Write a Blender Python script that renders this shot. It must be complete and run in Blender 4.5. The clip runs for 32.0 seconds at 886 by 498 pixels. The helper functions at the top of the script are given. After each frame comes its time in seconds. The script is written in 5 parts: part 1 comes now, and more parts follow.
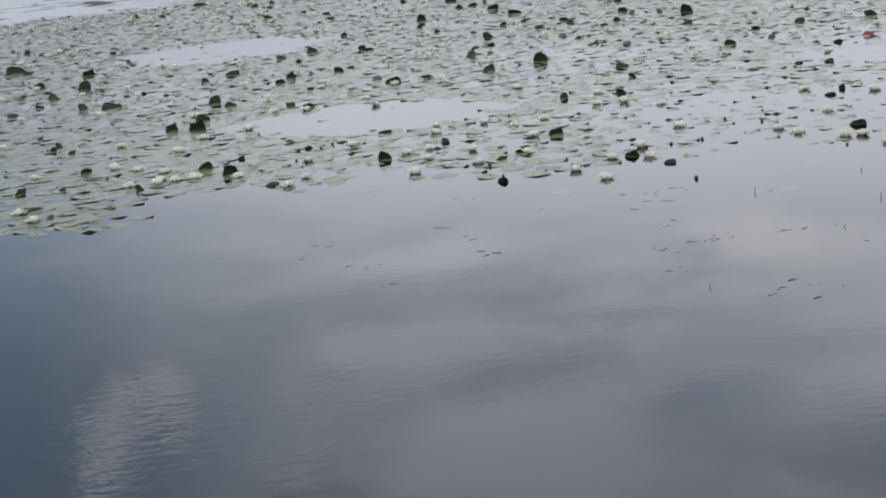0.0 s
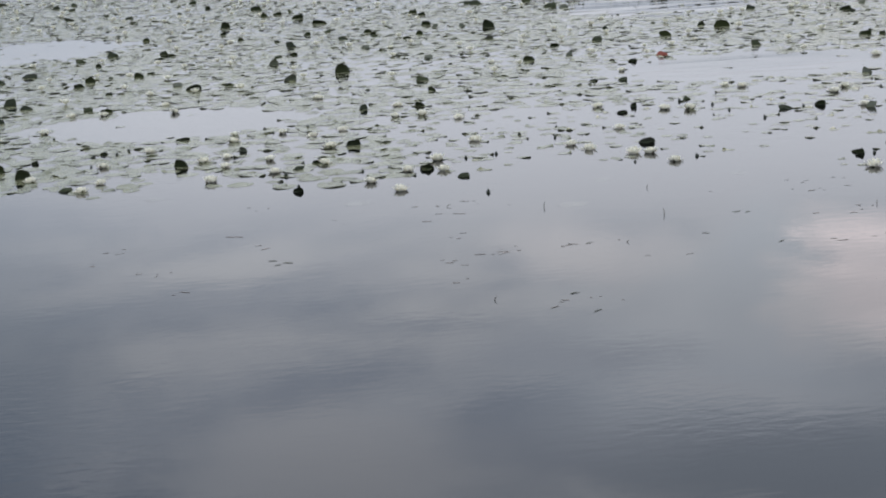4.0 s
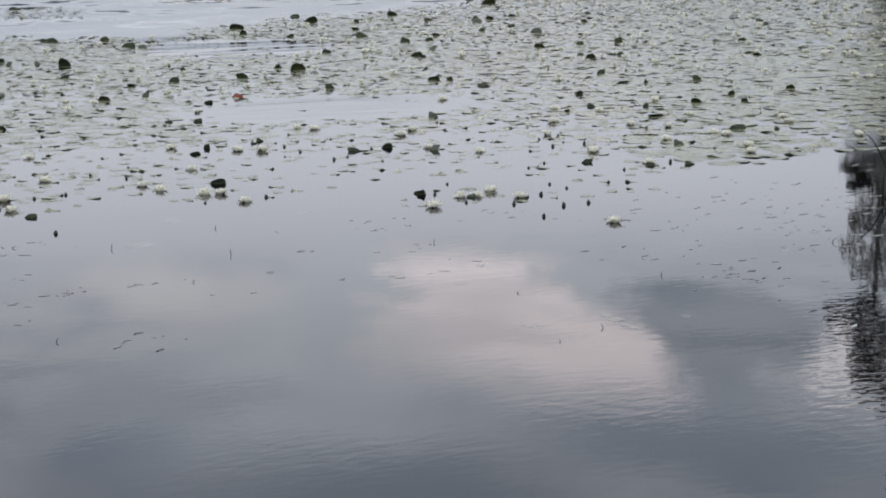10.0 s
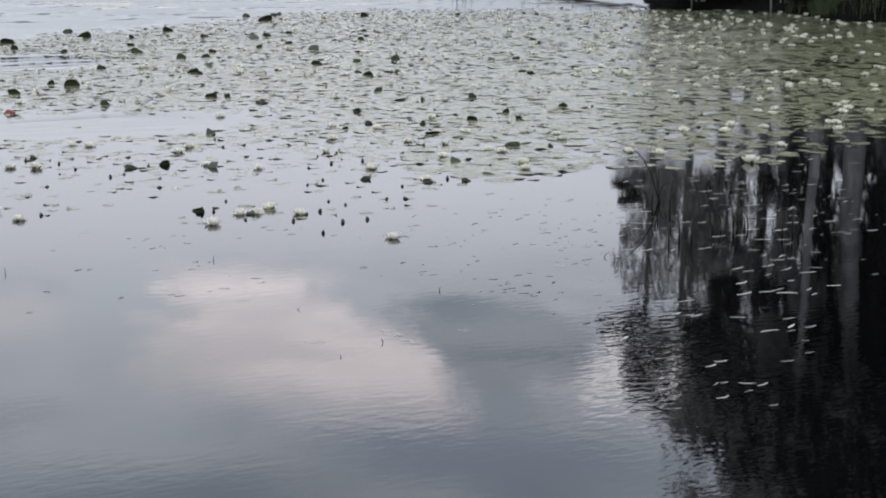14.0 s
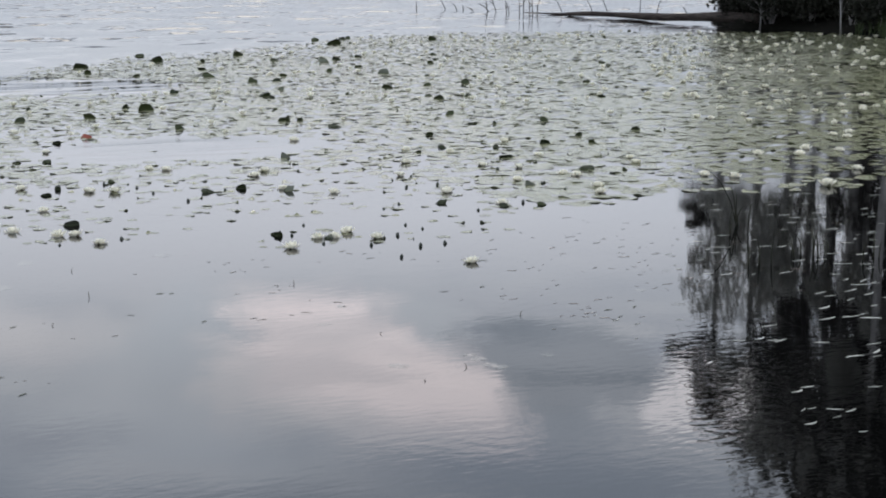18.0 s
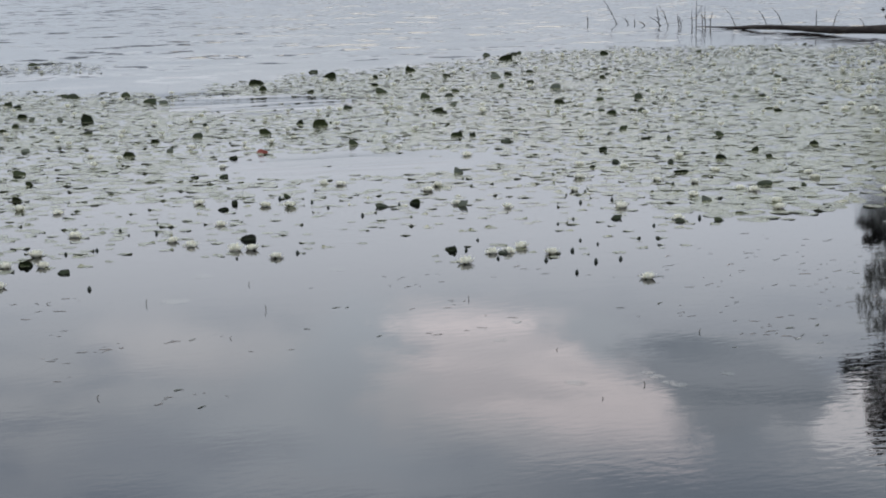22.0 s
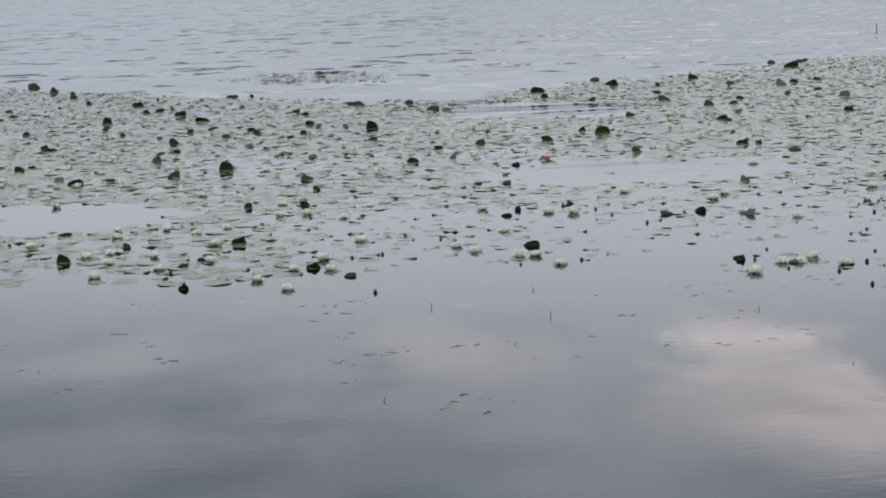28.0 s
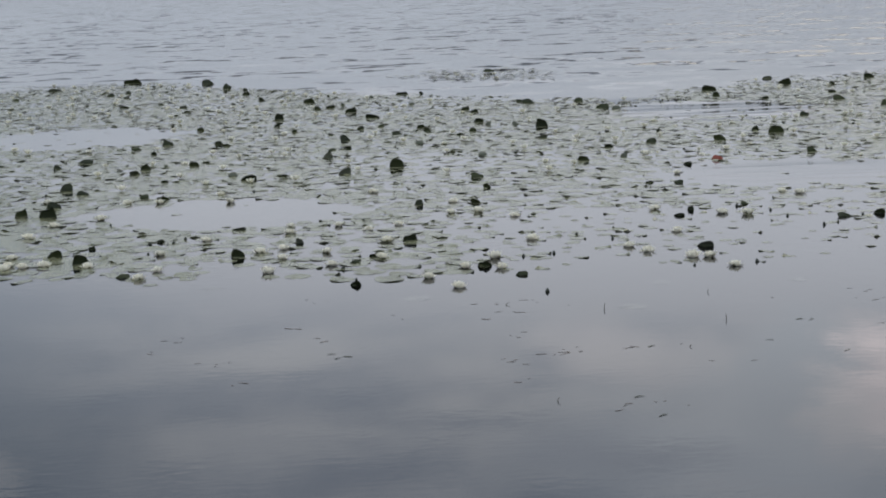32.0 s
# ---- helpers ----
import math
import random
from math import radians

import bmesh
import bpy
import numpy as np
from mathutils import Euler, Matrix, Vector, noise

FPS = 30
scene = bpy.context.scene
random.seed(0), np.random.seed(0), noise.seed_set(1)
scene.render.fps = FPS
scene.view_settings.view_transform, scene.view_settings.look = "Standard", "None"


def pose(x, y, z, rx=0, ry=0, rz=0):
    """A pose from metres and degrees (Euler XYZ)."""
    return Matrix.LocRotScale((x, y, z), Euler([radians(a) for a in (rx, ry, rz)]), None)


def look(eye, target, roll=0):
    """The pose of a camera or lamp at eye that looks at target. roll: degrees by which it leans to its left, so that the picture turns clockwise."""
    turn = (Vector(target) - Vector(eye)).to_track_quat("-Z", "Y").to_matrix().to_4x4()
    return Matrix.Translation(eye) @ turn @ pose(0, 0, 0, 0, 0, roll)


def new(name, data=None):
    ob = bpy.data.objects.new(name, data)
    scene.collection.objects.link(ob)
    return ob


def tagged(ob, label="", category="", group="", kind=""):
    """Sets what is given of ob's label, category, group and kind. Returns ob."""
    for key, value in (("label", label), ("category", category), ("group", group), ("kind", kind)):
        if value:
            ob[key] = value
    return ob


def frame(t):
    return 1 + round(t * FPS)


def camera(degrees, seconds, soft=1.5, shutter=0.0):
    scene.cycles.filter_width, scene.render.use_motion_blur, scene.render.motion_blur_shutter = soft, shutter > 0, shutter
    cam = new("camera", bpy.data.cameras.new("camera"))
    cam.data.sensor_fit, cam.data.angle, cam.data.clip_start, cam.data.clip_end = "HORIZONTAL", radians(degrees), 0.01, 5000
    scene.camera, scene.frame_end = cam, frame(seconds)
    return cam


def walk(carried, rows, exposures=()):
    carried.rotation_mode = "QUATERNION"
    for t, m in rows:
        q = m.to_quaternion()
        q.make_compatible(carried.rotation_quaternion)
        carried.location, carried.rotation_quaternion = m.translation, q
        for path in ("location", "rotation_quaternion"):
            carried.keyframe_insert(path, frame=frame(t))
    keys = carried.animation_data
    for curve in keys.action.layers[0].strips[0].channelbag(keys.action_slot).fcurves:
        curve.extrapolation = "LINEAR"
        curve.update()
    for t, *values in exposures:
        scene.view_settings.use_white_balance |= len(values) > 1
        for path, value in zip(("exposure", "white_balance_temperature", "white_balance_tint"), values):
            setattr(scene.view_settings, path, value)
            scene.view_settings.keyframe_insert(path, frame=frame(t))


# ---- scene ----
cam = camera(28.74, 32.0, soft=1.95)
# seconds, eye x, y, z, then yaw, pitch and roll in degrees
ROWS = [
    (0, -0.047, 0.166, 1.710, 0.00, -12.00, -5.44),
    (0.5, -0.036, 0.164, 1.711, -0.72, -12.01, -5.20),
    (1, -0.025, 0.160, 1.710, -1.50, -12.02, -4.92),
    (1.5, -0.015, 0.154, 1.707, -2.31, -12.04, -4.63),
    (2, -0.007, 0.148, 1.707, -3.12, -12.08, -4.25),
    (2.5, -0.001, 0.138, 1.710, -3.93, -12.15, -4.00),
    (3, 0.007, 0.122, 1.715, -4.78, -12.18, -3.71),
    (3.5, 0.017, 0.100, 1.721, -5.63, -12.18, -3.47),
    (5.5, 0.034, 0.072, 1.728, -9.38, -11.99, -2.68),
    (6, 0.046, 0.046, 1.733, -10.32, -11.90, -2.48),
    (6.5, 0.054, 0.026, 1.736, -11.47, -11.81, -2.24),
    (7, 0.059, 0.011, 1.739, -12.66, -11.74, -2.11),
    (7.5, 0.066, -0.004, 1.743, -13.88, -11.68, -1.92),
    (8, 0.071, -0.019, 1.748, -15.12, -11.61, -1.70),
    (8.5, 0.079, -0.036, 1.751, -16.37, -11.53, -1.49),
    (9, 0.087, -0.053, 1.753, -17.65, -11.47, -1.37),
    (9.5, 0.096, -0.069, 1.753, -19.01, -11.41, -1.12),
    (10, 0.103, -0.087, 1.752, -20.37, -11.33, -0.93),
    (10.5, 0.110, -0.106, 1.755, -21.75, -11.25, -0.69),
    (11, 0.116, -0.126, 1.759, -23.14, -11.20, -0.51),
    (11.5, 0.120, -0.143, 1.761, -24.61, -11.14, -0.36),
    (12, 0.118, -0.156, 1.761, -25.93, -11.07, -0.20),
    (12.5, 0.110, -0.159, 1.762, -26.91, -11.03, -0.13),
    (13, 0.098, -0.157, 1.764, -27.54, -10.96, -0.00),
    (13.5, 0.086, -0.153, 1.764, -27.80, -10.91, 0.02),
    (14, 0.069, -0.146, 1.766, -27.85, -10.84, 0.07),
    (14.5, 0.048, -0.138, 1.768, -27.80, -10.75, 0.04),
    (16.5, 0.023, -0.127, 1.771, -26.95, -10.34, -0.10),
    (17, 0.005, -0.120, 1.773, -26.65, -10.26, -0.17),
    (17.5, -0.006, -0.118, 1.774, -26.23, -10.18, -0.27),
    (18, -0.012, -0.114, 1.776, -25.73, -10.09, -0.27),
    (18.5, -0.015, -0.108, 1.775, -25.14, -10.00, -0.37),
    (19, -0.015, -0.100, 1.774, -24.50, -9.91, -0.44),
    (19.5, -0.016, -0.089, 1.772, -23.77, -9.82, -0.59),
    (20, -0.015, -0.076, 1.770, -23.05, -9.76, -0.59),
    (20.5, -0.012, -0.065, 1.767, -22.32, -9.70, -0.71),
    (21, -0.013, -0.055, 1.765, -21.58, -9.64, -0.78),
    (21.5, -0.015, -0.043, 1.764, -20.85, -9.59, -0.87),
    (22, -0.018, -0.032, 1.762, -20.08, -9.52, -0.94),
    (22.5, -0.019, -0.022, 1.759, -19.30, -9.47, -1.01),
    (23, -0.023, -0.011, 1.757, -18.50, -9.44, -1.05),
    (23.5, -0.026, -0.001, 1.755, -17.68, -9.40, -1.17),
    (24, -0.025, 0.009, 1.752, -16.84, -9.37, -1.22),
    (24.5, -0.023, 0.020, 1.749, -15.97, -9.33, -1.31),
    (25, -0.022, 0.033, 1.744, -15.17, -9.29, -1.40),
    (25.5, -0.024, 0.051, 1.738, -14.42, -9.24, -1.47),
    (27.5, -0.031, 0.073, 1.733, -11.55, -9.05, -1.62),
    (28, -0.039, 0.094, 1.728, -10.86, -9.01, -1.62),
    (28.5, -0.046, 0.111, 1.725, -10.15, -8.98, -1.65),
    (29, -0.050, 0.125, 1.722, -9.45, -8.96, -1.69),
    (29.5, -0.057, 0.137, 1.720, -8.75, -8.94, -1.70),
    (30, -0.062, 0.146, 1.720, -8.07, -8.93, -1.67),
    (30.5, -0.068, 0.150, 1.718, -7.40, -8.91, -1.64),
    (31, -0.073, 0.151, 1.719, -6.73, -8.91, -1.66),
    (31.5, -0.077, 0.151, 1.722, -6.05, -8.92, -1.69),
    (32, -0.081, 0.150, 1.726, -5.38, -8.93, -1.72),
]
walk(cam, [(t, pose(x, y, z, 90 + pitch, 0, yaw) @ pose(0, 0, 0, 0, 0, roll)) for t, x, y, z, yaw, pitch, roll in ROWS],
     exposures=[(0, -0.13, 6500, 10), (6, -0.14, 6500, 10), (9.5, -0.16, 6500, 10), (13, 0.02, 6500, 10), (17, 0.02, 6500, 9.8), (19, -0.07, 6490, 9.5), (25, -0.33, 6440, 7.8), (29, -0.36, 6480, 9.4), (32, -0.46, 6480, 9.3)])

# ---------------------------------------------------------------- nodes


class Nodes:
    """A small helper that strings shader nodes together."""

    def __init__(self, tree):
        self.tree = tree
        tree.nodes.clear()

    def add(self, kind, **settings):
        node = self.tree.nodes.new(kind)
        for key, value in settings.items():
            if key == "operation":
                node.operation = value
            elif key == "data_type":
                node.data_type = value
            elif key == "noise_dimensions":
                node.noise_dimensions = value
            elif key == "blend_type":
                node.blend_type = value
            elif key == "clamp":
                node.use_clamp = value
        return node

    def plug(self, socket, value):
        if isinstance(value, bpy.types.NodeSocket):
            self.tree.links.new(value, socket)
        elif value is not None:
            socket.default_value = value

    def math(self, operation, a, b=None, c=None, clamp=False):
        node = self.add("ShaderNodeMath", operation=operation, clamp=clamp)
        for socket, value in zip(node.inputs, (a, b, c)):
            self.plug(socket, value)
        return node.outputs[0]

    def noise(self, vector, scale, detail=3.0, rough=0.55, distortion=0.0):
        node = self.add("ShaderNodeTexNoise", noise_dimensions="3D")
        self.plug(node.inputs["Vector"], vector)
        node.inputs["Scale"].default_value = scale
        node.inputs["Detail"].default_value = detail
        node.inputs["Roughness"].default_value = rough
        node.inputs["Distortion"].default_value = distortion
        return node.outputs["Fac"]

    def mapping(self, vector, scale=(1, 1, 1), location=(0, 0, 0), rotation=(0, 0, 0)):
        node = self.add("ShaderNodeMapping")
        self.plug(node.inputs["Vector"], vector)
        node.inputs["Scale"].default_value = scale
        node.inputs["Location"].default_value = location
        node.inputs["Rotation"].default_value = rotation
        return node.outputs[0]

    def ramp(self, value, low, high, to_low=0.0, to_high=1.0):
        node = self.add("ShaderNodeMapRange")
        node.interpolation_type = "SMOOTHSTEP"
        self.plug(node.inputs["Value"], value)
        for key, number in zip(("From Min", "From Max", "To Min", "To Max"), (low, high, to_low, to_high)):
            self.plug(node.inputs[key], number)
        return node.outputs[0]

    def mix(self, factor, a, b, blend="MIX"):
        node = self.add("ShaderNodeMix", data_type="RGBA", blend_type=blend)
        self.plug(node.inputs[0], factor)
        self.plug(node.inputs[6], (*a, 1) if isinstance(a, tuple) else a)
        self.plug(node.inputs[7], (*b, 1) if isinstance(b, tuple) else b)
        return node.outputs[2]


# ---------------------------------------------------------------- sky and sun
SUN_UP, SUN_ROUND = 48.0, 28.0

world = bpy.data.worlds.new("overcast_sky")
scene.world = world
world.use_nodes = True
N = Nodes(world.node_tree)
coords = N.add("ShaderNodeTexCoord").outputs["Generated"]
parts = N.add("ShaderNodeSeparateXYZ")
N.plug(parts.inputs[0], coords)
DX, DY, DZ = parts.outputs
azimuth = N.math("MULTIPLY", N.math("ARCTAN2", DX, DY), 57.2958)
height = N.math("MULTIPLY", N.math("ARCSINE", DZ), 57.2958)
# cloud coordinates: degrees, bent by two sizes of noise so that every edge is ragged
bend = N.add("ShaderNodeCombineXYZ")
N.plug(bend.inputs[0], azimuth)
N.plug(bend.inputs[1], height)
wobble_a = N.math("MULTIPLY", N.math("SUBTRACT", N.noise(N.mapping(bend.outputs[0], (0.16, 0.3, 1)), 1.0, 4.0, 0.6), 0.5), 4.0)
wobble_b = N.math("MULTIPLY", N.math("SUBTRACT", N.noise(N.mapping(bend.outputs[0], (0.2, 0.34, 1), (31, 7, 3)), 1.0, 4.0, 0.6), 0.5), 2.4)
ragged = N.math("MULTIPLY", N.math("SUBTRACT", N.noise(N.mapping(bend.outputs[0], (0.45, 1.3, 1), (3, 17, 5)), 1.0, 5.0, 0.65), 0.5), 2.2)
az = N.math("ADD", N.math("ADD", azimuth, wobble_a), ragged)
el = N.math("ADD", height, wobble_b)


def cloud(a0, e0, wide, high, slope=0.0, soft=0.5):
    """How far the direction lies inside one cloud: centre and half sizes in degrees, slope of its long axis."""
    da = N.math("SUBTRACT", az, a0)
    de = N.math("SUBTRACT", N.math("SUBTRACT", el, e0), N.math("MULTIPLY", da, slope))
    far = N.math("SQRT", N.math("ADD", N.math("POWER", N.math("ABSOLUTE", N.math("DIVIDE", da, wide)), 2.0), N.math("POWER", N.math("ABSOLUTE", N.math("DIVIDE", de, high)), 2.0)))
    return N.ramp(far, 1.0 + soft, 1.0 - soft)


def patch(corners, soft):
    """How far the direction lies inside one ragged, convex cloud with the given corners in degrees."""
    inside = None
    mid_a, mid_e = sum(c[0] for c in corners) / len(corners), sum(c[1] for c in corners) / len(corners)
    for (a0, e0), (a1, e1) in zip(corners, corners[1:] + corners[:1]):
        na, ne = e1 - e0, a0 - a1
        size = math.hypot(na, ne)
        if na * (mid_a - a0) + ne * (mid_e - e0) < 0:
            size = -size
        depth = N.math("ADD", N.math("MULTIPLY", torn_az, na / size), N.math("MULTIPLY", torn_el, ne / size))
        depth = N.math("SUBTRACT", depth, (na * a0 + ne * e0) / size)
        inside = depth if inside is None else N.math("SMOOTH_MIN", inside, depth, 0.5)
    return N.ramp(inside, -soft, soft)


torn = N.math("SUBTRACT", N.noise(N.mapping(bend.outputs[0], (0.30, 0.75, 1), (13, 2, 5)), 1.0, 6.0, 0.68, 0.4), 0.5)
torn_too = N.math("SUBTRACT", N.noise(N.mapping(bend.outputs[0], (0.25, 0.9, 1), (2, 23, 8)), 1.0, 6.0, 0.68, 0.4), 0.5)
torn_az = N.math("ADD", azimuth, N.math("MULTIPLY", torn, 3.2))
torn_el = N.math("ADD", height, N.math("MULTIPLY", torn_too, 1.5))
fine_tear = N.math("SUBTRACT", N.noise(N.mapping(bend.outputs[0], (0.55, 2.8, 1), (5, 11, 2)), 1.0, 4.0, 0.6, 0.5), 0.5)
torn_az = N.math("ADD", torn_az, N.math("MULTIPLY", fine_tear, 4.2))
torn_el = N.math("ADD", torn_el, N.math("MULTIPLY", fine_tear, 1.7))
nishita = N.add("ShaderNodeTexSky")
nishita.sky_type = "NISHITA"
nishita.sun_disc = False
nishita.sun_elevation = radians(SUN_UP)
nishita.sun_rotation = radians(SUN_ROUND)
clear = N.mix(1.0, nishita.outputs[0], (0.10, 0.10, 0.10), "MULTIPLY")
deck = N.noise(N.mapping(bend.outputs[0], (0.045, 0.17, 1), (4, 2, 0)), 1.0, 5.0, 0.55)
wisps = N.noise(N.mapping(bend.outputs[0], (0.11, 0.62, 1), (9, 4, 0)), 1.0, 5.0, 0.62, 0.8)
deck = N.math("ADD", N.math("MULTIPLY", deck, 0.55), N.math("MULTIPLY", wisps, 0.45))
grey = N.mix(N.ramp(deck, 0.41, 0.60), (0.70, 0.76, 0.88), (1.16, 1.17, 1.22))
sky = N.mix(0.9, clear, grey)
# brighter overcast band low in the sky, darker undersides and long streaks higher up
sky = N.mix(cloud(14, 8.5, 26, 3.6, 0.02, 0.6), sky, (1.04, 1.07, 1.16))
sky = N.mix(cloud(13.5, 18.9, 7, 1.2, 0.0, 0.6), sky, (0.80, 0.85, 0.96))
sky = N.mix(cloud(2.0, 18.7, 4.6, 1.7, 0.1, 0.6), sky, (1.10, 1.10, 1.15))
sky = N.mix(cloud(15.5, 15.8, 5.5, 2.8, 0.0, 0.75), sky, (1.14, 1.19, 1.28))
sky = N.mix(cloud(11.5, 15.7, 3.6, 0.45, 0.06, 0.7), sky, (0.90, 0.95, 1.06))
sky = N.mix(cloud(15.5, 17.1, 3.2, 0.4, 0.08, 0.7), sky, (1.20, 1.22, 1.29))
sky = N.mix(cloud(11.3, 12.5, 2.4, 0.9, 0.1, 0.7), sky, (1.24, 1.23, 1.29))
sky = N.mix(cloud(16.8, 13.2, 1.8, 2.2, 0.0, 0.5), sky, (1.04, 1.10, 1.20))
sky = N.mix(cloud(18.5, 19.6, 6.0, 1.5, 0.0, 0.55), sky, (0.72, 0.78, 0.88))
sky = N.mix(cloud(31, 17.9, 6, 1.1, 0.0, 0.7), sky, (0.70, 0.77, 0.88))
sky = N.mix(cloud(-17.5, 15.0, 10.0, 8.0, 0.0, 0.8), sky, (0.30, 0.40, 0.54))
low = N.ramp(height, 0.5, 9.0)
sky = N.mix(low, N.mix(N.ramp(azimuth, 20.0, 2.0), (0.43, 0.465, 0.53), (0.50, 0.54, 0.61)), sky)
# the sunlit cloud with its paler skirt, the slate one in front of it and a few small rags
streak = N.ramp(N.noise(N.mapping(bend.outputs[0], (0.12, 0.9, 1), (6, 6, 1)), 1.0, 4.0, 0.6, 0.5), 0.40, 0.62)
sunlit = N.mix(streak, (1.43, 1.34, 1.39), (1.86, 1.68, 1.70))
sky = N.mix(patch([(17.6, 12.8), (20.0, 13.3), (25.0, 15.0), (29.2, 16.3), (28.4, 17.2), (25.4, 16.7), (22.3, 17.4), (18.4, 16.2), (17.4, 14.8)], 0.7), sky, (1.26, 1.25, 1.31))
sky = N.mix(patch([(18.7, 11.9), (21.2, 11.5), (23.5, 11.8), (25.2, 13.3), (24.0, 15.0), (20.3, 14.6), (18.7, 13.6)], 0.8), sky, sunlit)
sky = N.mix(patch([(20.3, 12.6), (23.8, 12.6), (26.6, 13.4), (28.0, 14.4), (29.0, 16.1), (28.2, 16.6), (23.5, 15.7), (20.0, 14.6)], 0.95), sky, sunlit)
sky = N.mix(patch([(23.9, 11.6), (26.2, 12.1), (26.2, 13.5), (24.3, 12.9)], 0.4), sky, (1.00, 1.05, 1.14))
sky = N.mix(patch([(32.8, 13.7), (36.6, 13.7), (36.6, 15.8), (32.7, 15.9), (32.4, 15.0)], 0.3), sky, (1.78, 1.70, 1.74))
slate = N.mix(streak, (0.53, 0.59, 0.68), (0.72, 0.77, 0.86))
sky = N.mix(patch([(28.6, 14.6), (31.1, 14.6), (31.0, 16.6), (28.9, 16.5)], 0.5), sky, (0.78, 0.84, 0.94))
sky = N.mix(patch([(25.9, 12.9), (27.6, 12.3), (30.2, 12.4), (33.1, 13.7), (32.8, 14.9), (30.5, 15.3), (28.6, 15.3), (27.2, 14.2)], 0.45), sky, slate)
sky = N.mix(patch([(-11.4, 15.0), (-10.0, 14.8), (-9.0, 15.1), (-9.2, 16.7), (-10.9, 16.7), (-11.7, 15.9)], 0.4), sky, (0.80, 0.84, 0.92))
sky = N.mix(patch([(-12.1, 16.3), (-10.9, 16.4), (-11.2, 17.2), (-11.4, 18.9), (-13.1, 18.6), (-13.1, 17.0)], 0.4), sky, (0.92, 0.95, 1.03))
sky = N.mix(1.0, sky, (0.985, 1.0, 1.018), "MULTIPLY")
sky = N.mix(N.ramp(height, 14.0, 18.0), sky, N.mix(1.0, sky, (0.962, 1.0, 1.048), "MULTIPLY"))
background = N.add("ShaderNodeBackground")
N.plug(background.inputs["Color"], sky)
background.inputs["Strength"].default_value = 1.28
output = N.add("ShaderNodeOutputWorld")
N.plug(output.inputs[0], background.outputs[0])

sun = new("sun", bpy.data.lights.new("sun", "SUN"))
sun.data.energy, sun.data.angle, sun.data.color = 1.1, radians(25), (1.0, 0.95, 0.88)
a, e = radians(SUN_ROUND), radians(SUN_UP)
sun.matrix_world = look(Vector((math.sin(a) * math.cos(e), math.cos(a) * math.cos(e), math.sin(e))) * 60, (0, 0, 0))

# ---------------------------------------------------------------- materials


def surface(name, base, other, rough=0.5, scale=8.0, bump=0.0, bump_scale=40.0, ior=1.45, random_mix=0.0, islands=False, stretch=(1, 1, 1), rough_spread=0.1, transmit=0.0):
    """A node material: two tones mixed by noise at two sizes, with fine relief and uneven gloss."""
    made = bpy.data.materials.new(name)
    made.use_nodes = True
    n = Nodes(made.node_tree)
    place = n.mapping(n.add("ShaderNodeTexCoord").outputs["Object"], stretch)
    coarse = n.noise(place, scale, 3.0)
    fine = n.noise(place, scale * 7.3, 4.0, 0.65)
    tone = n.math("ADD", n.math("MULTIPLY", coarse, 0.65), n.math("MULTIPLY", fine, 0.35))
    tone = n.ramp(tone, 0.32, 0.68)
    if random_mix:
        if islands:
            chance = n.add("ShaderNodeNewGeometry").outputs["Random Per Island"]
        else:
            chance = n.add("ShaderNodeObjectInfo").outputs["Random"]
        tone = n.math("ADD", n.math("MULTIPLY", tone, 1 - random_mix), n.math("MULTIPLY", chance, random_mix))
    shader = n.add("ShaderNodeBsdfPrincipled")
    n.plug(shader.inputs["Base Color"], n.mix(tone, base, other))
    n.plug(shader.inputs["Roughness"], n.ramp(fine, 0.3, 0.7, rough - rough_spread, rough + rough_spread))
    shader.inputs["IOR"].default_value = ior
    if bump:
        relief = n.add("ShaderNodeBump")
        relief.inputs["Strength"].default_value = 1.0
        relief.inputs["Distance"].default_value = bump
        n.plug(relief.inputs["Height"], n.noise(place, bump_scale, 4.0, 0.6))
        n.plug(shader.inputs["Normal"], relief.outputs[0])
    final = shader.outputs[0]
    if transmit:
        thin = n.add("ShaderNodeBsdfTranslucent")
        n.plug(thin.inputs["Color"], n.mix(tone, base, other))
        both = n.add("ShaderNodeMixShader")
        both.inputs[0].default_value = transmit
        n.plug(both.inputs[1], final)
        n.plug(both.inputs[2], thin.outputs[0])
        final = both.outputs[0]
    n.plug(n.add("ShaderNodeOutputMaterial").inputs[0], final)
    return made


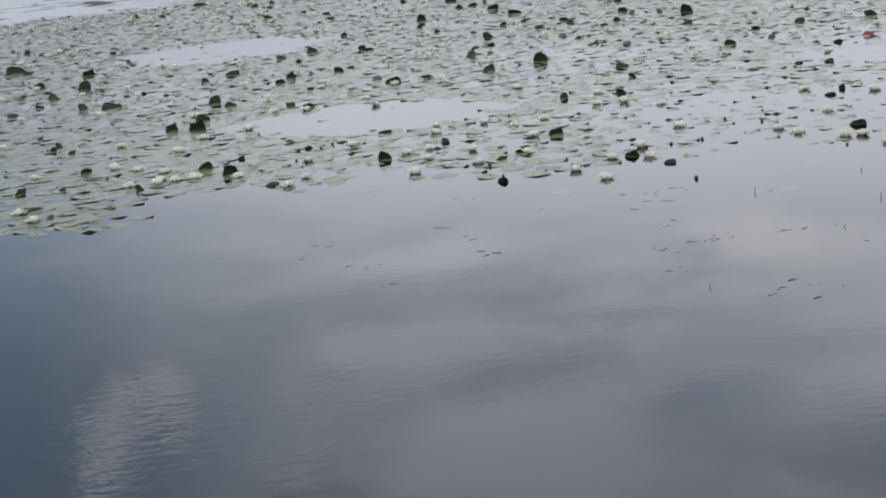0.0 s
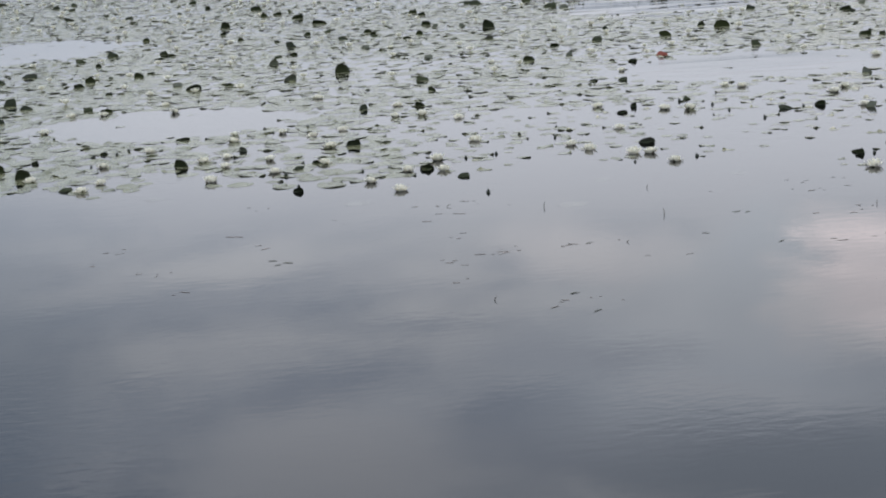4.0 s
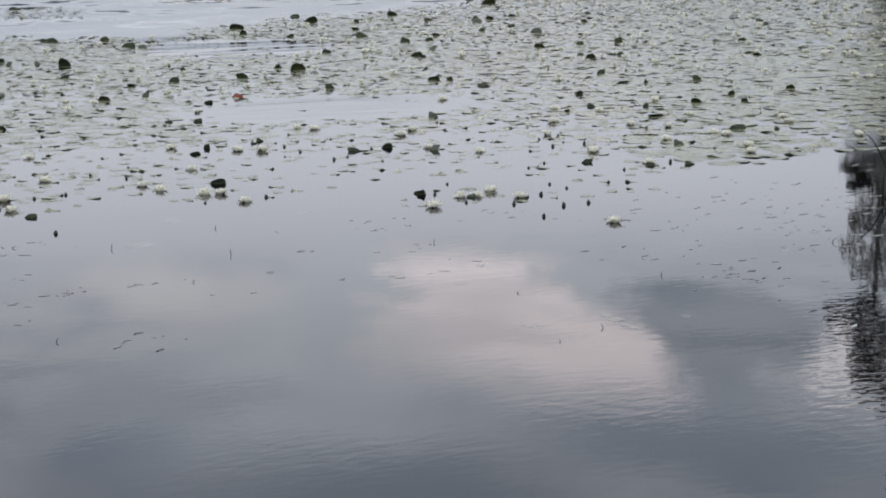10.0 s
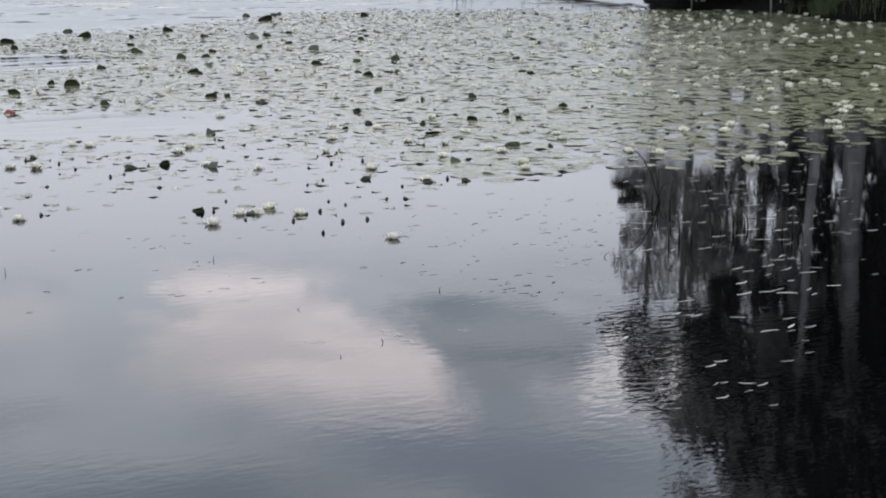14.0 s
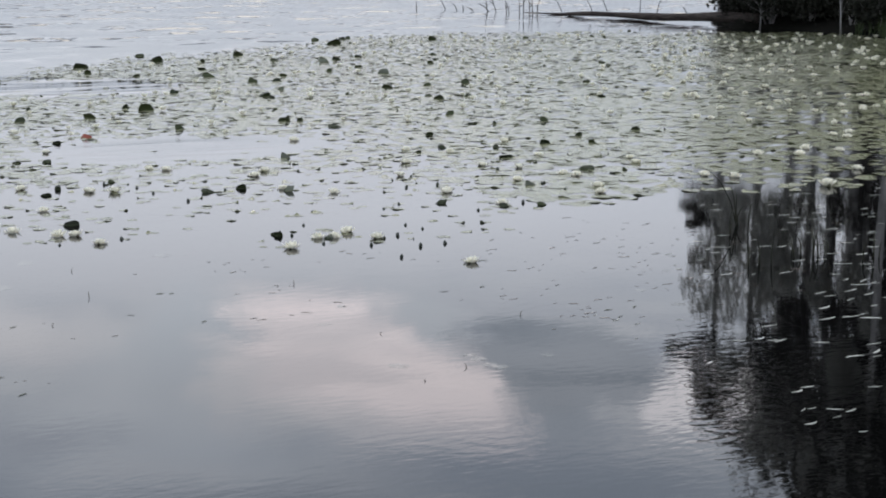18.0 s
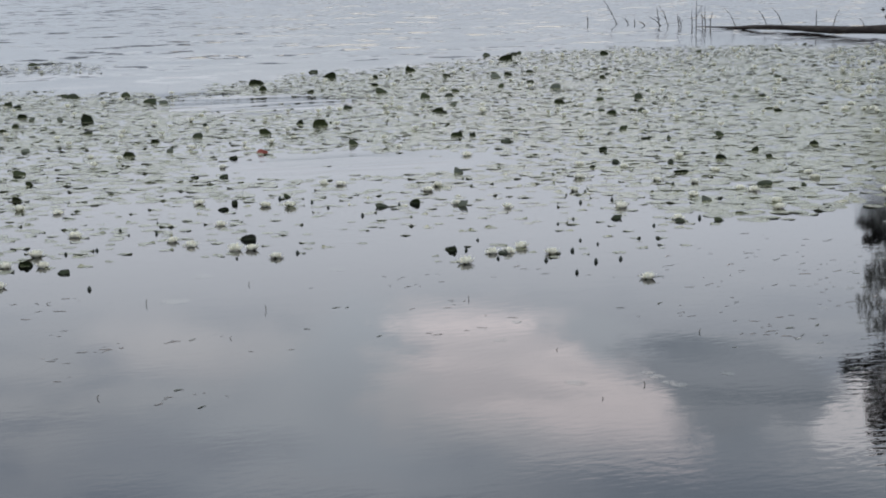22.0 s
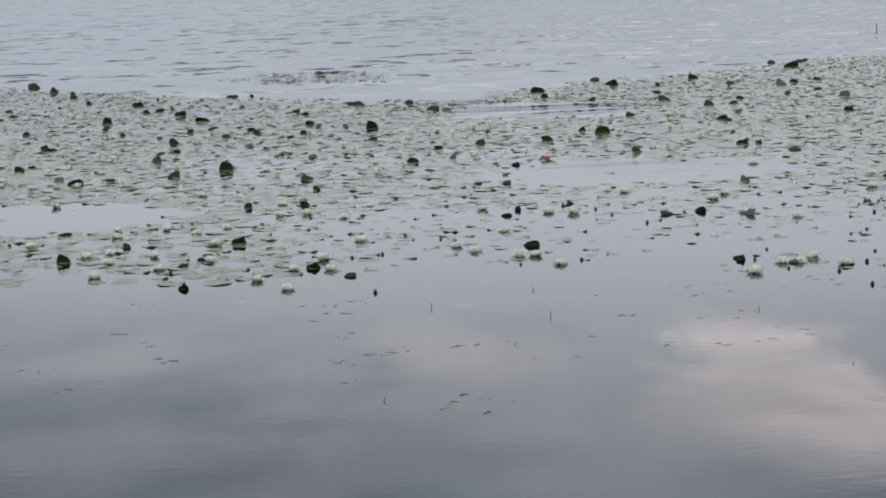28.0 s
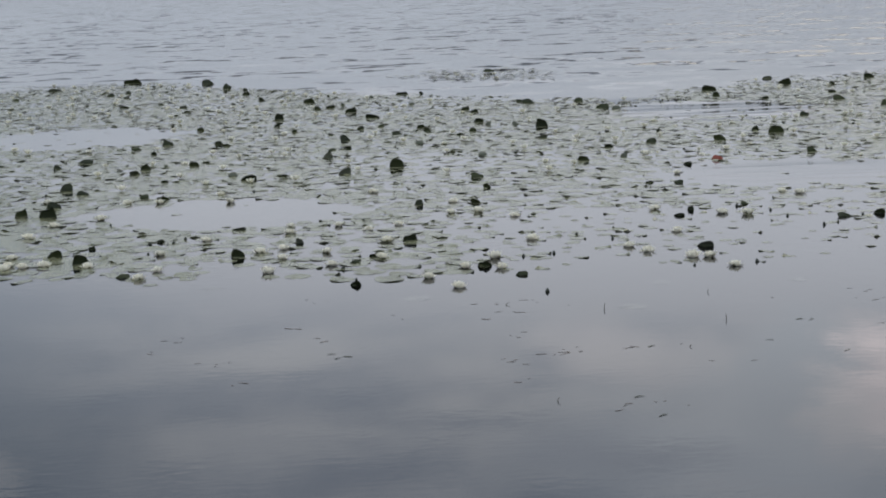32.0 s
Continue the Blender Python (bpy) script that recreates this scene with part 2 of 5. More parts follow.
def water_surface():
    """Dark, still lake water: calm near the lilies, ruffled in the open lake beyond them and in a few cat's paws."""
    made = bpy.data.materials.new("lake_water")
    made.use_nodes = True
    n = Nodes(made.node_tree)
    place = n.add("ShaderNodeNewGeometry").outputs["Position"]
    split = n.add("ShaderNodeSeparateXYZ")
    n.plug(split.inputs[0], place)
    px, py = split.outputs[0], split.outputs[1]
    swell = n.noise(n.mapping(place, (0.55, 0.8, 1)), 1.0, 3.0, 0.5, 0.4)
    ripple = n.noise(n.mapping(place, (10.0, 21.0, 1)), 1.0, 2.0, 0.5, 0.3)
    chop = n.noise(n.mapping(place, (1.3, 2.0, 1)), 1.0, 3.0, 0.55, 0.5)
    # the lake past the lily bed is ruffled all over
    open_lake = n.ramp(n.math("ADD", py, n.math("MULTIPLY", px, -0.12)), 24.0, 33.0)
    paws = n.ramp(n.noise(n.mapping(place, (0.35, 0.35, 1), (2.3, 5.1, 0)), 1.0, 2.0), 0.52, 0.68)
    near = n.ramp(py, 6.8, 5.0)
    # ripples set where the trees' reflection shows from the camera
    shade = n.ramp(n.math("SUBTRACT", px, n.math("MULTIPLY", py, 0.645)), 0.0, 0.3)
    height_map = n.math("ADD", n.math("MULTIPLY", chop, n.math("MULTIPLY", open_lake, 0.009)), n.math("MULTIPLY", swell, 0.0011))
    breeze = n.math("ADD", n.math("MULTIPLY", n.math("MULTIPLY", paws, near), 0.0003), n.math("MULTIPLY", n.math("MULTIPLY", n.math("MULTIPLY", shade, n.ramp(n.math("SUBTRACT", px, n.math("MULTIPLY", py, 0.645)), 1.1, 0.5, 0.4, 1.0)), n.math("MULTIPLY", n.ramp(py, 6.7, 5.6), n.ramp(py, 4.5, 5.2, 0.4, 1.0))), 0.0007))
    height_map = n.math("ADD", height_map, n.math("MULTIPLY", ripple, n.math("ADD", breeze, 0.00014)))
    # a gust spot close by and the long wavelets of the pools within the bed
    gust = n.ramp(n.math("POWER", n.math("ADD", n.math("POWER", n.math("SUBTRACT", px, -1.1), 2.0), n.math("POWER", n.math("SUBTRACT", py, 5.7), 2.0)), 0.5), 1.1, 0.3)
    height_map = n.math("ADD", height_map, n.math("MULTIPLY", n.math("MULTIPLY", n.noise(n.mapping(place, (9.0, 19.0, 1), (0, 0, 7), (0, 0, 0.3)), 1.0, 2.0, 0.5, 0.5), gust), 0.0011))
    puff = n.ramp(n.math("POWER", n.math("ADD", n.math("POWER", n.math("SUBTRACT", px, 2.7), 2.0), n.math("POWER", n.math("MULTIPLY", n.math("SUBTRACT", py, 5.0), 1.6), 2.0)), 0.5), 1.3, 0.4)
    height_map = n.math("ADD", height_map, n.math("MULTIPLY", n.math("MULTIPLY", n.noise(n.mapping(place, (9.0, 20.0, 1), (3, 1, 2), (0, 0, 0.2)), 1.0, 2.0, 0.5, 0.5), puff), 0.0003))
    pool = n.ramp(n.math("POWER", n.math("ADD", n.math("POWER", n.math("SUBTRACT", px, 5.3), 2.0), n.math("POWER", n.math("SUBTRACT", py, 21.5), 2.0)), 0.5), 2.4, 0.8)
    wavelets = n.noise(n.mapping(place, (0.25, 1.0, 1), (0, 0, 3)), 1.0, 1.0)
    height_map = n.math("ADD", height_map, n.math("MULTIPLY", n.math("MULTIPLY", wavelets, pool), 0.15))
    clear_pool = n.ramp(n.math("POWER", n.math("ADD", n.math("POWER", n.math("SUBTRACT", px, 4.4), 2.0), n.math("POWER", n.math("MULTIPLY", n.math("SUBTRACT", py, 14.5), 1.5), 2.0)), 0.5), 1.3, 0.5)
    height_map = n.math("ADD", height_map, n.math("MULTIPLY", n.math("MULTIPLY", n.noise(n.mapping(place, (0.8, 3.4, 1), (4, 2, 3)), 1.0, 1.0), clear_pool), 0.012))
    # the fine shiver of the water between the pads
    shiver = n.noise(n.mapping(place, (9.0, 22.0, 1), (5, 0, 1)), 1.0, 2.0, 0.6, 0.3)
    among = n.math("MULTIPLY", n.ramp(py, 9.6, 11.0), n.math("SUBTRACT", 1.0, open_lake))
    height_map = n.math("ADD", height_map, n.math("MULTIPLY", n.math("MULTIPLY", shiver, among), 0.0009))
    relief = n.add("ShaderNodeBump")
    relief.inputs["Strength"].default_value = 1.0
    relief.inputs["Distance"].default_value = 1.0
    n.plug(relief.inputs["Height"], height_map)
    # short steep wavelets of the open lake, their normals tilted towards the camera
    dash = n.ramp(n.noise(n.mapping(place, (0.42, 0.75, 1), (7, 1, 0)), 1.0, 3.0, 0.6, 0.3), 0.51, 0.59)
    fleck = n.ramp(n.noise(n.mapping(place, (1.5, 1.5, 1), (1, 8, 0)), 1.0, 2.0, 0.5), 0.48, 0.60)
    tilt = n.math("MULTIPLY", n.math("MULTIPLY", n.math("MULTIPLY", dash, fleck), open_lake), -0.95)
    facing = n.add("ShaderNodeCombineXYZ")
    n.plug(facing.inputs[0], n.math("MULTIPLY", tilt, 0.3))
    n.plug(facing.inputs[1], tilt)
    facing.inputs[2].default_value = 1.0
    level = n.add("ShaderNodeVectorMath", operation="NORMALIZE")
    n.plug(level.inputs[0], facing.outputs[0])
    own = n.add("ShaderNodeNewGeometry").outputs["Normal"]
    lean = n.add("ShaderNodeVectorMath", operation="ADD")
    n.plug(lean.inputs[0], own)
    n.plug(lean.inputs[1], level.outputs[0])
    whole = n.add("ShaderNodeVectorMath", operation="NORMALIZE")
    n.plug(whole.inputs[0], lean.outputs[0])
    n.plug(relief.inputs["Normal"], whole.outputs[0])
    shader = n.add("ShaderNodeBsdfPrincipled")
    murk = n.noise(n.mapping(place, (0.2, 0.2, 1)), 1.0, 3.0)
    n.plug(shader.inputs["Base Color"], n.mix(murk, (0.0014, 0.0014, 0.0016), (0.0026, 0.0026, 0.0026)))
    n.plug(shader.inputs["Roughness"], n.ramp(py, 9.0, 11.0, 0.02, 0.08))
    shader.inputs["IOR"].default_value = 1.333
    n.plug(shader.inputs["Normal"], relief.outputs[0])
    n.plug(n.add("ShaderNodeOutputMaterial").inputs[0], shader.outputs[0])
    return made


WATER = water_surface()
PAD = surface("lily_pad_green", (0.100, 0.105, 0.053), (0.178, 0.182, 0.103), 0.27, 9.0, 0.001, 30.0, 1.36, 0.5, True)
PAD_ONE = surface("lily_pad_leaf", (0.100, 0.105, 0.053), (0.178, 0.182, 0.103), 0.27, 9.0, 0.001, 30.0, 1.36, 0.5)
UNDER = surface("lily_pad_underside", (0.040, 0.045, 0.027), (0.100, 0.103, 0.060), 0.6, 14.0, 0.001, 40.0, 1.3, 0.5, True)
AWASH = surface("awash_pad", (0.030, 0.032, 0.024), (0.085, 0.085, 0.070), 0.10, 30.0, 0.0, 40.0, 1.33, 0.4)
FADED = surface("faded_pad_leaf", (0.050, 0.058, 0.040), (0.15, 0.16, 0.115), 0.45, 14.0, 0.002, 40.0, 1.4, 0.6)
# upturned leaves: their backlit shade is put into a near-black green
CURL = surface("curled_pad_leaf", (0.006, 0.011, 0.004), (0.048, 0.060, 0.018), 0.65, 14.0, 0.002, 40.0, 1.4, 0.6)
RUST = surface("withered_leaf", (0.20, 0.045, 0.030), (0.36, 0.10, 0.07), 0.6, 20.0, 0.002, 50.0, 1.4, 0.3)
PETAL = surface("lily_petal", (0.80, 0.775, 0.66), (0.87, 0.85, 0.745), 0.5, 30.0, 0.0, 40.0, 1.4, 0.2, False, (1, 1, 1), 0.1, 0.25)
STAMEN = surface("lily_stamen", (0.70, 0.46, 0.06), (0.80, 0.60, 0.14), 0.6, 90.0)
SEPAL = surface("lily_sepal", (0.13, 0.13, 0.08), (0.26, 0.24, 0.16), 0.5, 40.0)
BUD = surface("lily_bud_green", (0.016, 0.022, 0.016), (0.040, 0.045, 0.030), 0.45, 60.0, 0.0, 40.0, 1.4, 0.4)
STALK = surface("plant_stalk", (0.030, 0.030, 0.018), (0.075, 0.065, 0.035), 0.6, 50.0)
DEBRIS = surface("floating_leaf_scrap", (0.07, 0.06, 0.05), (0.24, 0.19, 0.16), 0.22, 30.0, 0.0, 40.0, 1.4, 0.6)
PALE = surface("pale_floating_leaf", (0.24, 0.245, 0.21), (0.46, 0.46, 0.41), 0.4, 30.0, 0.0, 40.0, 1.4, 0.5)
BARK = surface("tree_bark", (0.085, 0.081, 0.077), (0.42, 0.40, 0.39), 0.85, 4.0, 0.02, 14.0, 1.4, 0.3, False, (1, 1, 0.45))
# lighter copy of the foliage: skylight on the wood's edge put into its colour
SKYLIT_LEAF = surface("willow_foliage", (0.26, 0.255, 0.235), (0.52, 0.51, 0.47), 0.7, 0.6, 0.0, 40.0, 1.2, 0.6, True, (1, 1, 1), 0.1, 0.5)
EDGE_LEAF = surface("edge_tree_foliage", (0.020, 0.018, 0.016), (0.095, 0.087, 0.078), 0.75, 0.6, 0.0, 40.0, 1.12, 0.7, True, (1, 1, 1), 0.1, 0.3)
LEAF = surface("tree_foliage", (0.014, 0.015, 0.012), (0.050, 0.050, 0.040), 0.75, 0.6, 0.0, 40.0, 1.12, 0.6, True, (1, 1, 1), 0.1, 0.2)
# soil darkened to near-black: shade below the overhanging growth is in its colour
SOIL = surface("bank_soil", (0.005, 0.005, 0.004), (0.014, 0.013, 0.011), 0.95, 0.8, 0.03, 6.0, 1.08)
LOG = surface("wet_log_bark", (0.022, 0.018, 0.016), (0.080, 0.066, 0.058), 0.8, 4.0, 0.01, 20.0, 1.12, 0.0, False, (6, 0.6, 6))
GRASS = surface("bank_grass", (0.020, 0.034, 0.010), (0.065, 0.085, 0.030), 0.7, 2.0, 0.0, 40.0, 1.4, 0.6, True)
REED = surface("reed_stem", (0.013, 0.014, 0.010), (0.045, 0.044, 0.026), 0.6, 12.0, 0.0, 40.0, 1.4, 0.5)

# ---------------------------------------------------------------- mesh helpers


def mesh_from(name, verts, faces, material, smooth=True):
    data = bpy.data.meshes.new(name)
    data.from_pydata(verts, [], faces)
    data.materials.append(material)
    if smooth:
        data.polygons.foreach_set("use_smooth", [True] * len(data.polygons))
    data.update()
    return data


def part(name, data, parent, label=""):
    ob = new(name, data)
    ob.parent = parent
    return tagged(ob, label)


def empty(name, m):
    ob = new(name)
    ob.empty_display_size = 0.05
    ob.matrix_world = m
    return ob


def tube(points, radii, sides=7, cap=True):
    """Verts and faces of a tapering round stem along points."""
    verts, faces = [], []
    for i, (p, r) in enumerate(zip(points, radii)):
        p = Vector(p)
        along = (Vector(points[min(i + 1, len(points) - 1)]) - Vector(points[max(i - 1, 0)])).normalized()
        side = along.cross(Vector((0.3, 0.9, 0.2))).normalized()
        other = along.cross(side)
        for k in range(sides):
            turn = 2 * math.pi * k / sides
            verts.append(tuple(p + r * (math.cos(turn) * side + math.sin(turn) * other)))
    for i in range(len(points) - 1):
        for k in range(sides):
            k2 = (k + 1) % sides
            faces.append((i * sides + k, i * sides + k2, (i + 1) * sides + k2, (i + 1) * sides + k))
    if cap:
        faces.append(tuple(range(sides))[::-1])
        faces.append(tuple((len(points) - 1) * sides + k for k in range(sides)))
    return verts, faces


def join(*pieces):
    verts, faces = [], []
    for v, f in pieces:
        start = len(verts)
        verts += [tuple(p) for p in v]
        faces += [tuple(i + start for i in face) for face in f]
    return verts, faces


# ---------------------------------------------------------------- the lily bed's outline
NEAR_X = np.array([-9, -2.5, -2.0, -1.8, -0.9, -0.3, 0.2, 1.3, 2.1, 3.0, 3.8, 4.8, 5.6, 6.4, 7.3, 8.1, 9.7, 12, 20])
NEAR_Y = np.array([7.5, 9.6, 9.75, 10.2, 10.25, 10.3, 10.2, 10.15, 10.1, 10.2, 10.1, 9.9, 9.8, 9.9, 10.0, 9.7, 10.6, 11.5, 15])
FAR_X = np.array([-9, -5, -2.6, -0.7, 1.7, 3, 4.6, 5.6, 7.8, 10, 12.7, 15.7, 19.4, 22, 26])
FAR_Y = np.array([30, 31.1, 32.3, 29.4, 26.5, 25, 23.4, 25, 26.9, 28, 30.3, 30.8, 28.6, 27, 22])
# pools of open water: centre x, y and half sizes
POOLS = [(4.4, 14.5, 1.3, 0.9), (-0.5, 13.3, 0.95, 0.8), (-2.4, 20.6, 1.1, 1.3), (5.3, 21.4, 1.1, 1.4), (2.2, 12.2, 0.8, 0.5)]

# ---------------------------------------------------------------- water
def build_water():
    """One sheet out to the horizon: flat among the lilies, with low wind waves on the open lake."""
    turns = [-180 + 10 * k for k in range(15)] + [-30 + 0.25 * k for k in range(348)] + [57 + 10 * k for k in range(13)]
    rings, r = [0.5, 2, 5, 9, 14, 19], 21.0
    while r < 3800:
        rings.append(r)
        r += max(0.2, r * r / 9000.0) if r < 600 else r * 0.35
    verts, faces = [(0, 0, 0)], []
    for r in rings:
        calm = max(0.0, min(1.0, (260.0 - r) / 150.0))
        for turn in turns:
            x, y = r * math.sin(radians(turn)), r * math.cos(radians(turn))
            z = 0.0
            edge = y - float(np.interp(x, FAR_X, FAR_Y))
            if -30 < turn < 57 and r > 20 and edge > 0.3:
                rough = min(1.0, (edge - 0.3) / 6.0) * calm
                z = 0.014 * noise.noise((x * 2.0 + 5, y * 2.4, 2.0)) + 0.018 * noise.noise((x * 0.5, y * 0.7, 6.0))
                z = rough * (z - 0.02)
            verts.append((x, y, z))
    count = len(turns)
    for k in range(count):
        faces.append((0, 1 + (k + 1) % count, 1 + k))
    for j in range(len(rings) - 1):
        a, b = 1 + j * count, 1 + (j + 1) * count
        for k in range(count):
            k2 = (k + 1) % count
            faces.append((a + k, a + k2, b + k2, b + k))
    return new("water", mesh_from("water", verts, faces, WATER))


water = build_water()
tagged(water, "dark still lake water mirroring a grey cloudy sky", "water", "", "structure")

def coverage(x, y):
    """Chance that a spot of the lake carries a pad."""
    rag = 0.45 * noise.noise((x * 1.3, y * 1.3, 0.0)) + 0.25 * noise.noise((x * 3.1, y * 3.1, 4.0))
    inner = y - float(np.interp(x, NEAR_X, NEAR_Y)) + rag
    outer = float(np.interp(x, FAR_X, FAR_Y)) - y + 2.0 * rag
    if math.hypot((x - 3.7) / 1.4, (y - 31) / 2.0) < 1 + rag:
        return 0.28
    if math.hypot((x - 4.15) / 0.9, (y - 9.55) / 0.45) < 1 + rag:
        return 0.16
    if inner < 0 or outer < 0:
        return 0.0
    chance = 0.68 if x > 0.60 * y + 0.6 else 0.80
    chance *= min(1.0, 0.26 + inner / 3.4 if 1.0 < x < 5.6 else (0.3 + inner / 2.2 if x > 5.6 else 0.5 + inner / 1.4)) * min(1.0, 0.4 + outer / 3.0)
    chance *= 1.0 - 0.5 * math.exp(-((x - 4.0) / 2.6) ** 2 - ((y - 13.0) / 3.6) ** 2)
    thin = noise.noise((x * 0.55 + 3.0, y * 0.4, 9.0))
    chance *= 1.0 + 0.55 * min(0.3, thin - 0.05)
    for cx, cy, rx, ry in POOLS:
        inside = math.hypot((x - cx) / rx, (y - cy) / ry) + 0.7 * rag
        if inside < 1.15:
            chance *= (0.04 if rx > 0.9 and ry > 0.6 else 0.5) if inside < 0.95 else 0.5
    return chance


# ---------------------------------------------------------------- lily pads
def pad_shape(seed, segments, rings, lift=0.0, wave=0.02):
    """Round floating leaf of radius 1 with a slit, an uneven rim, a turned-up stretch of edge and a thin dark skirt; the last faces are the skirt's."""
    dice = random.Random(seed)
    phase, phase2, lift_turn = dice.uniform(0, 6.3), dice.uniform(0, 6.3), dice.uniform(0, 6.3)
    slit, narrow = radians(dice.uniform(5, 14)), (dice.choice((5, 9, 14)) if lift > 0.2 else 2)
    verts, faces = [(-0.06, 0, 0.010)], []
    turns = [slit + (2 * math.pi - 2 * slit) * k / (segments - 1) for k in range(segments)]
    for ring in range(1, rings + 1):
        f = ring / rings
        for turn in turns:
            edge = 1.0 + 0.06 * math.sin(2 * turn + phase) + 0.04 * math.sin(5 * turn + phase2) + 0.02 * math.sin(9 * turn + phase)
            z = 0.010 + f * f * wave * (math.sin(3 * turn + phase2) + 0.6 * math.sin(5 * turn + phase))
            raised = lift * f ** 3 * max(0.0, math.cos(turn - lift_turn)) ** narrow
            verts.append((f * edge * math.cos(turn) * (1 - 0.25 * raised), f * edge * math.sin(turn) * (1 - 0.25 * raised), z + raised))
    for k in range(segments - 1):
        faces.append((0, 1 + k, 2 + k))
    for ring in range(rings - 1):
        s0, s1 = 1 + ring * segments, 1 + (ring + 1) * segments
        for k in range(segments - 1):
            faces.append((s0 + k, s1 + k, s1 + k + 1, s0 + k + 1))
    last, low = 1 + (rings - 1) * segments, len(verts)
    for k in range(segments):
        verts.append(verts[last + k])
    for k in range(segments):
        x, y, z = verts[last + k]
        verts.append((x * 0.97, y * 0.97, -0.004))
    for k in range(segments - 1):
        faces.append((low + k, low + segments + k, low + segments + k + 1, low + k + 1))
    return np.array(verts), faces


def scatter_pads():
    """Spots, sizes and turns of all pads, nearest first."""
    dice = random.Random(11)
    spots = []
    step = 0.119
    for j in range(int((33 - 8) / step)):
        y = 8 + j * step
        for i in range(int((0.95 * y + 8) / step)):
            x = -0.30 * y - 0.8 + i * step
            sx, sy = x + dice.uniform(-0.08, 0.08), y + dice.uniform(-0.08, 0.08)
            pick, size, turn, kind = dice.random(), dice.uniform(0.056, 0.112) * ((1.10 if y > 12 else 1.25) if x > 0.55 * y else 0.96), dice.uniform(0, 6.3), dice.random()
            cover = coverage(sx, sy)
            if pick < (min(0.95, 1.35 * cover) if cover > 0.1 else cover):
                fringe = 0.72 if 1.0 < sx < 5.6 and sy < 12.6 else 1.0
                spots.append((sx, sy, fringe * size * (0.48 + 0.52 * min(1.0, cover / 0.75)), turn, kind))
    spots.sort(key=lambda s: s[1])
    return spots


PADS = scatter_pads()
NEAR_COUNT = 290
near_shapes = []
for seed in range(10):
    v, f = pad_shape(seed, 17, 3, (0.0, 0.14, 0.10, 0.34, 0.16)[seed % 5], 0.005)
    data = mesh_from("lily_pad", v.tolist(), f, PAD_ONE)
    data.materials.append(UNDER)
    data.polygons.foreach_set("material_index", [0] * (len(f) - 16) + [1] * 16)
    near_shapes.append(data)
dice = random.Random(5)
for x, y, size, turn, kind in PADS[:NEAR_COUNT]:
    pad = new("lily_pad", near_shapes[int(kind * 10)])
    pad.matrix_world = pose(x, y, dice.uniform(0.0, 0.0007), dice.uniform(-0.2, 0.2), dice.uniform(-0.2, 0.2), math.degrees(turn)) @ Matrix.Diagonal((size, size * dice.uniform(0.85, 1.0), 0.045, 1))
    tagged(pad, "flat round green water lily leaf floating on water", "lily pad", "floating lily pads")


def pad_field(name, spots, segments, rings, label):
    """All the farther pads as one uncountable carpet."""
    dice = random.Random(8)
    shapes = [pad_shape(40 + s, segments, rings, (0.0, 0.11, 0.08, 0.32, 0.0, 0.14)[s % 6], 0.006) for s in range(12)]
    all_verts, all_faces, slots, start = [], [], [], 0
    for x, y, size, turn, kind in spots:
        v, f = shapes[int(kind * 12)]
        c, s = math.cos(turn), math.sin(turn)
        tx, ty = dice.uniform(-0.005, 0.005), dice.uniform(-0.005, 0.005)
        flat = dice.uniform(0.82, 1.0)
        vx, vy = v[:, 0] * size, v[:, 1] * size * flat
        gx, gy = c * vx - s * vy, s * vx + c * vy
        gz = v[:, 2] * 0.045 + gx * tx + gy * ty + dice.uniform(0, 0.0008)
        all_verts.append(np.stack([gx + x, gy + y, gz], 1))
        all_faces += [tuple(i + start for i in face) for face in f]
        slots += [0] * (len(f) - segments + 1) + [1] * (segments - 1)
        start += len(v)
    ob = new(name, mesh_from(name, np.concatenate(all_verts).tolist(), all_faces, PAD))
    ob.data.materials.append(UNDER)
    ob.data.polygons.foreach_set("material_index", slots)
    return tagged(ob, label, "lily pads", "", "stuff")


middle = [s for s in PADS[NEAR_COUNT:] if s[1] < 17]
distant = [s for s in PADS[NEAR_COUNT:] if s[1] >= 17]
pad_field("lily_pad_carpet", middle, 12, 2, "dense carpet of green water lily pads on the lake")
pad_field("lily_pad_carpet", distant, 9, 2, "distant carpet of green water lily pads on the lake")

# ---------------------------------------------------------------- curled pads, flowers, buds
# x, y, width and height of pads that stand up or fold out of the water
FLOWERS_1 = [(4.28,8.42), (4.13,9.4), (0.9,9.69), (7.97,9.96), (2.57,9.98), (0.76,10.03), (-2.39,10.03), (1.22,10.26), (5.46,10.3), (1.01,10.32), (2.51,10.33), (-2.54,10.34), (2.41,10.36), (6.33,10.43), (-0.94,10.45), (-0.17,10.46), (8.77,10.61), (2.19,10.63), (0.22,10.64), (1.23,10.65), (7.66,10.68), (-0.84,10.7), (6.47,10.71), (7.49,10.84), (0.54,10.85), (2.12,10.86), (5.35,10.95), (-1.29,10.97), (-0.08,10.97), (-1.98,10.98), (-1.81,11.02), (5.39,11.03), (-1.71,11.08), (-1.58,11.1), (0.21,11.15), (-1.81,11.16), (9.9,11.24), (-0.22,11.27), (6.1,11.27), (4.63,11.32), (6.64,11.32), (1.57,11.35), (-0.87,11.36), (-0.07,11.39), (2.56,11.41)]
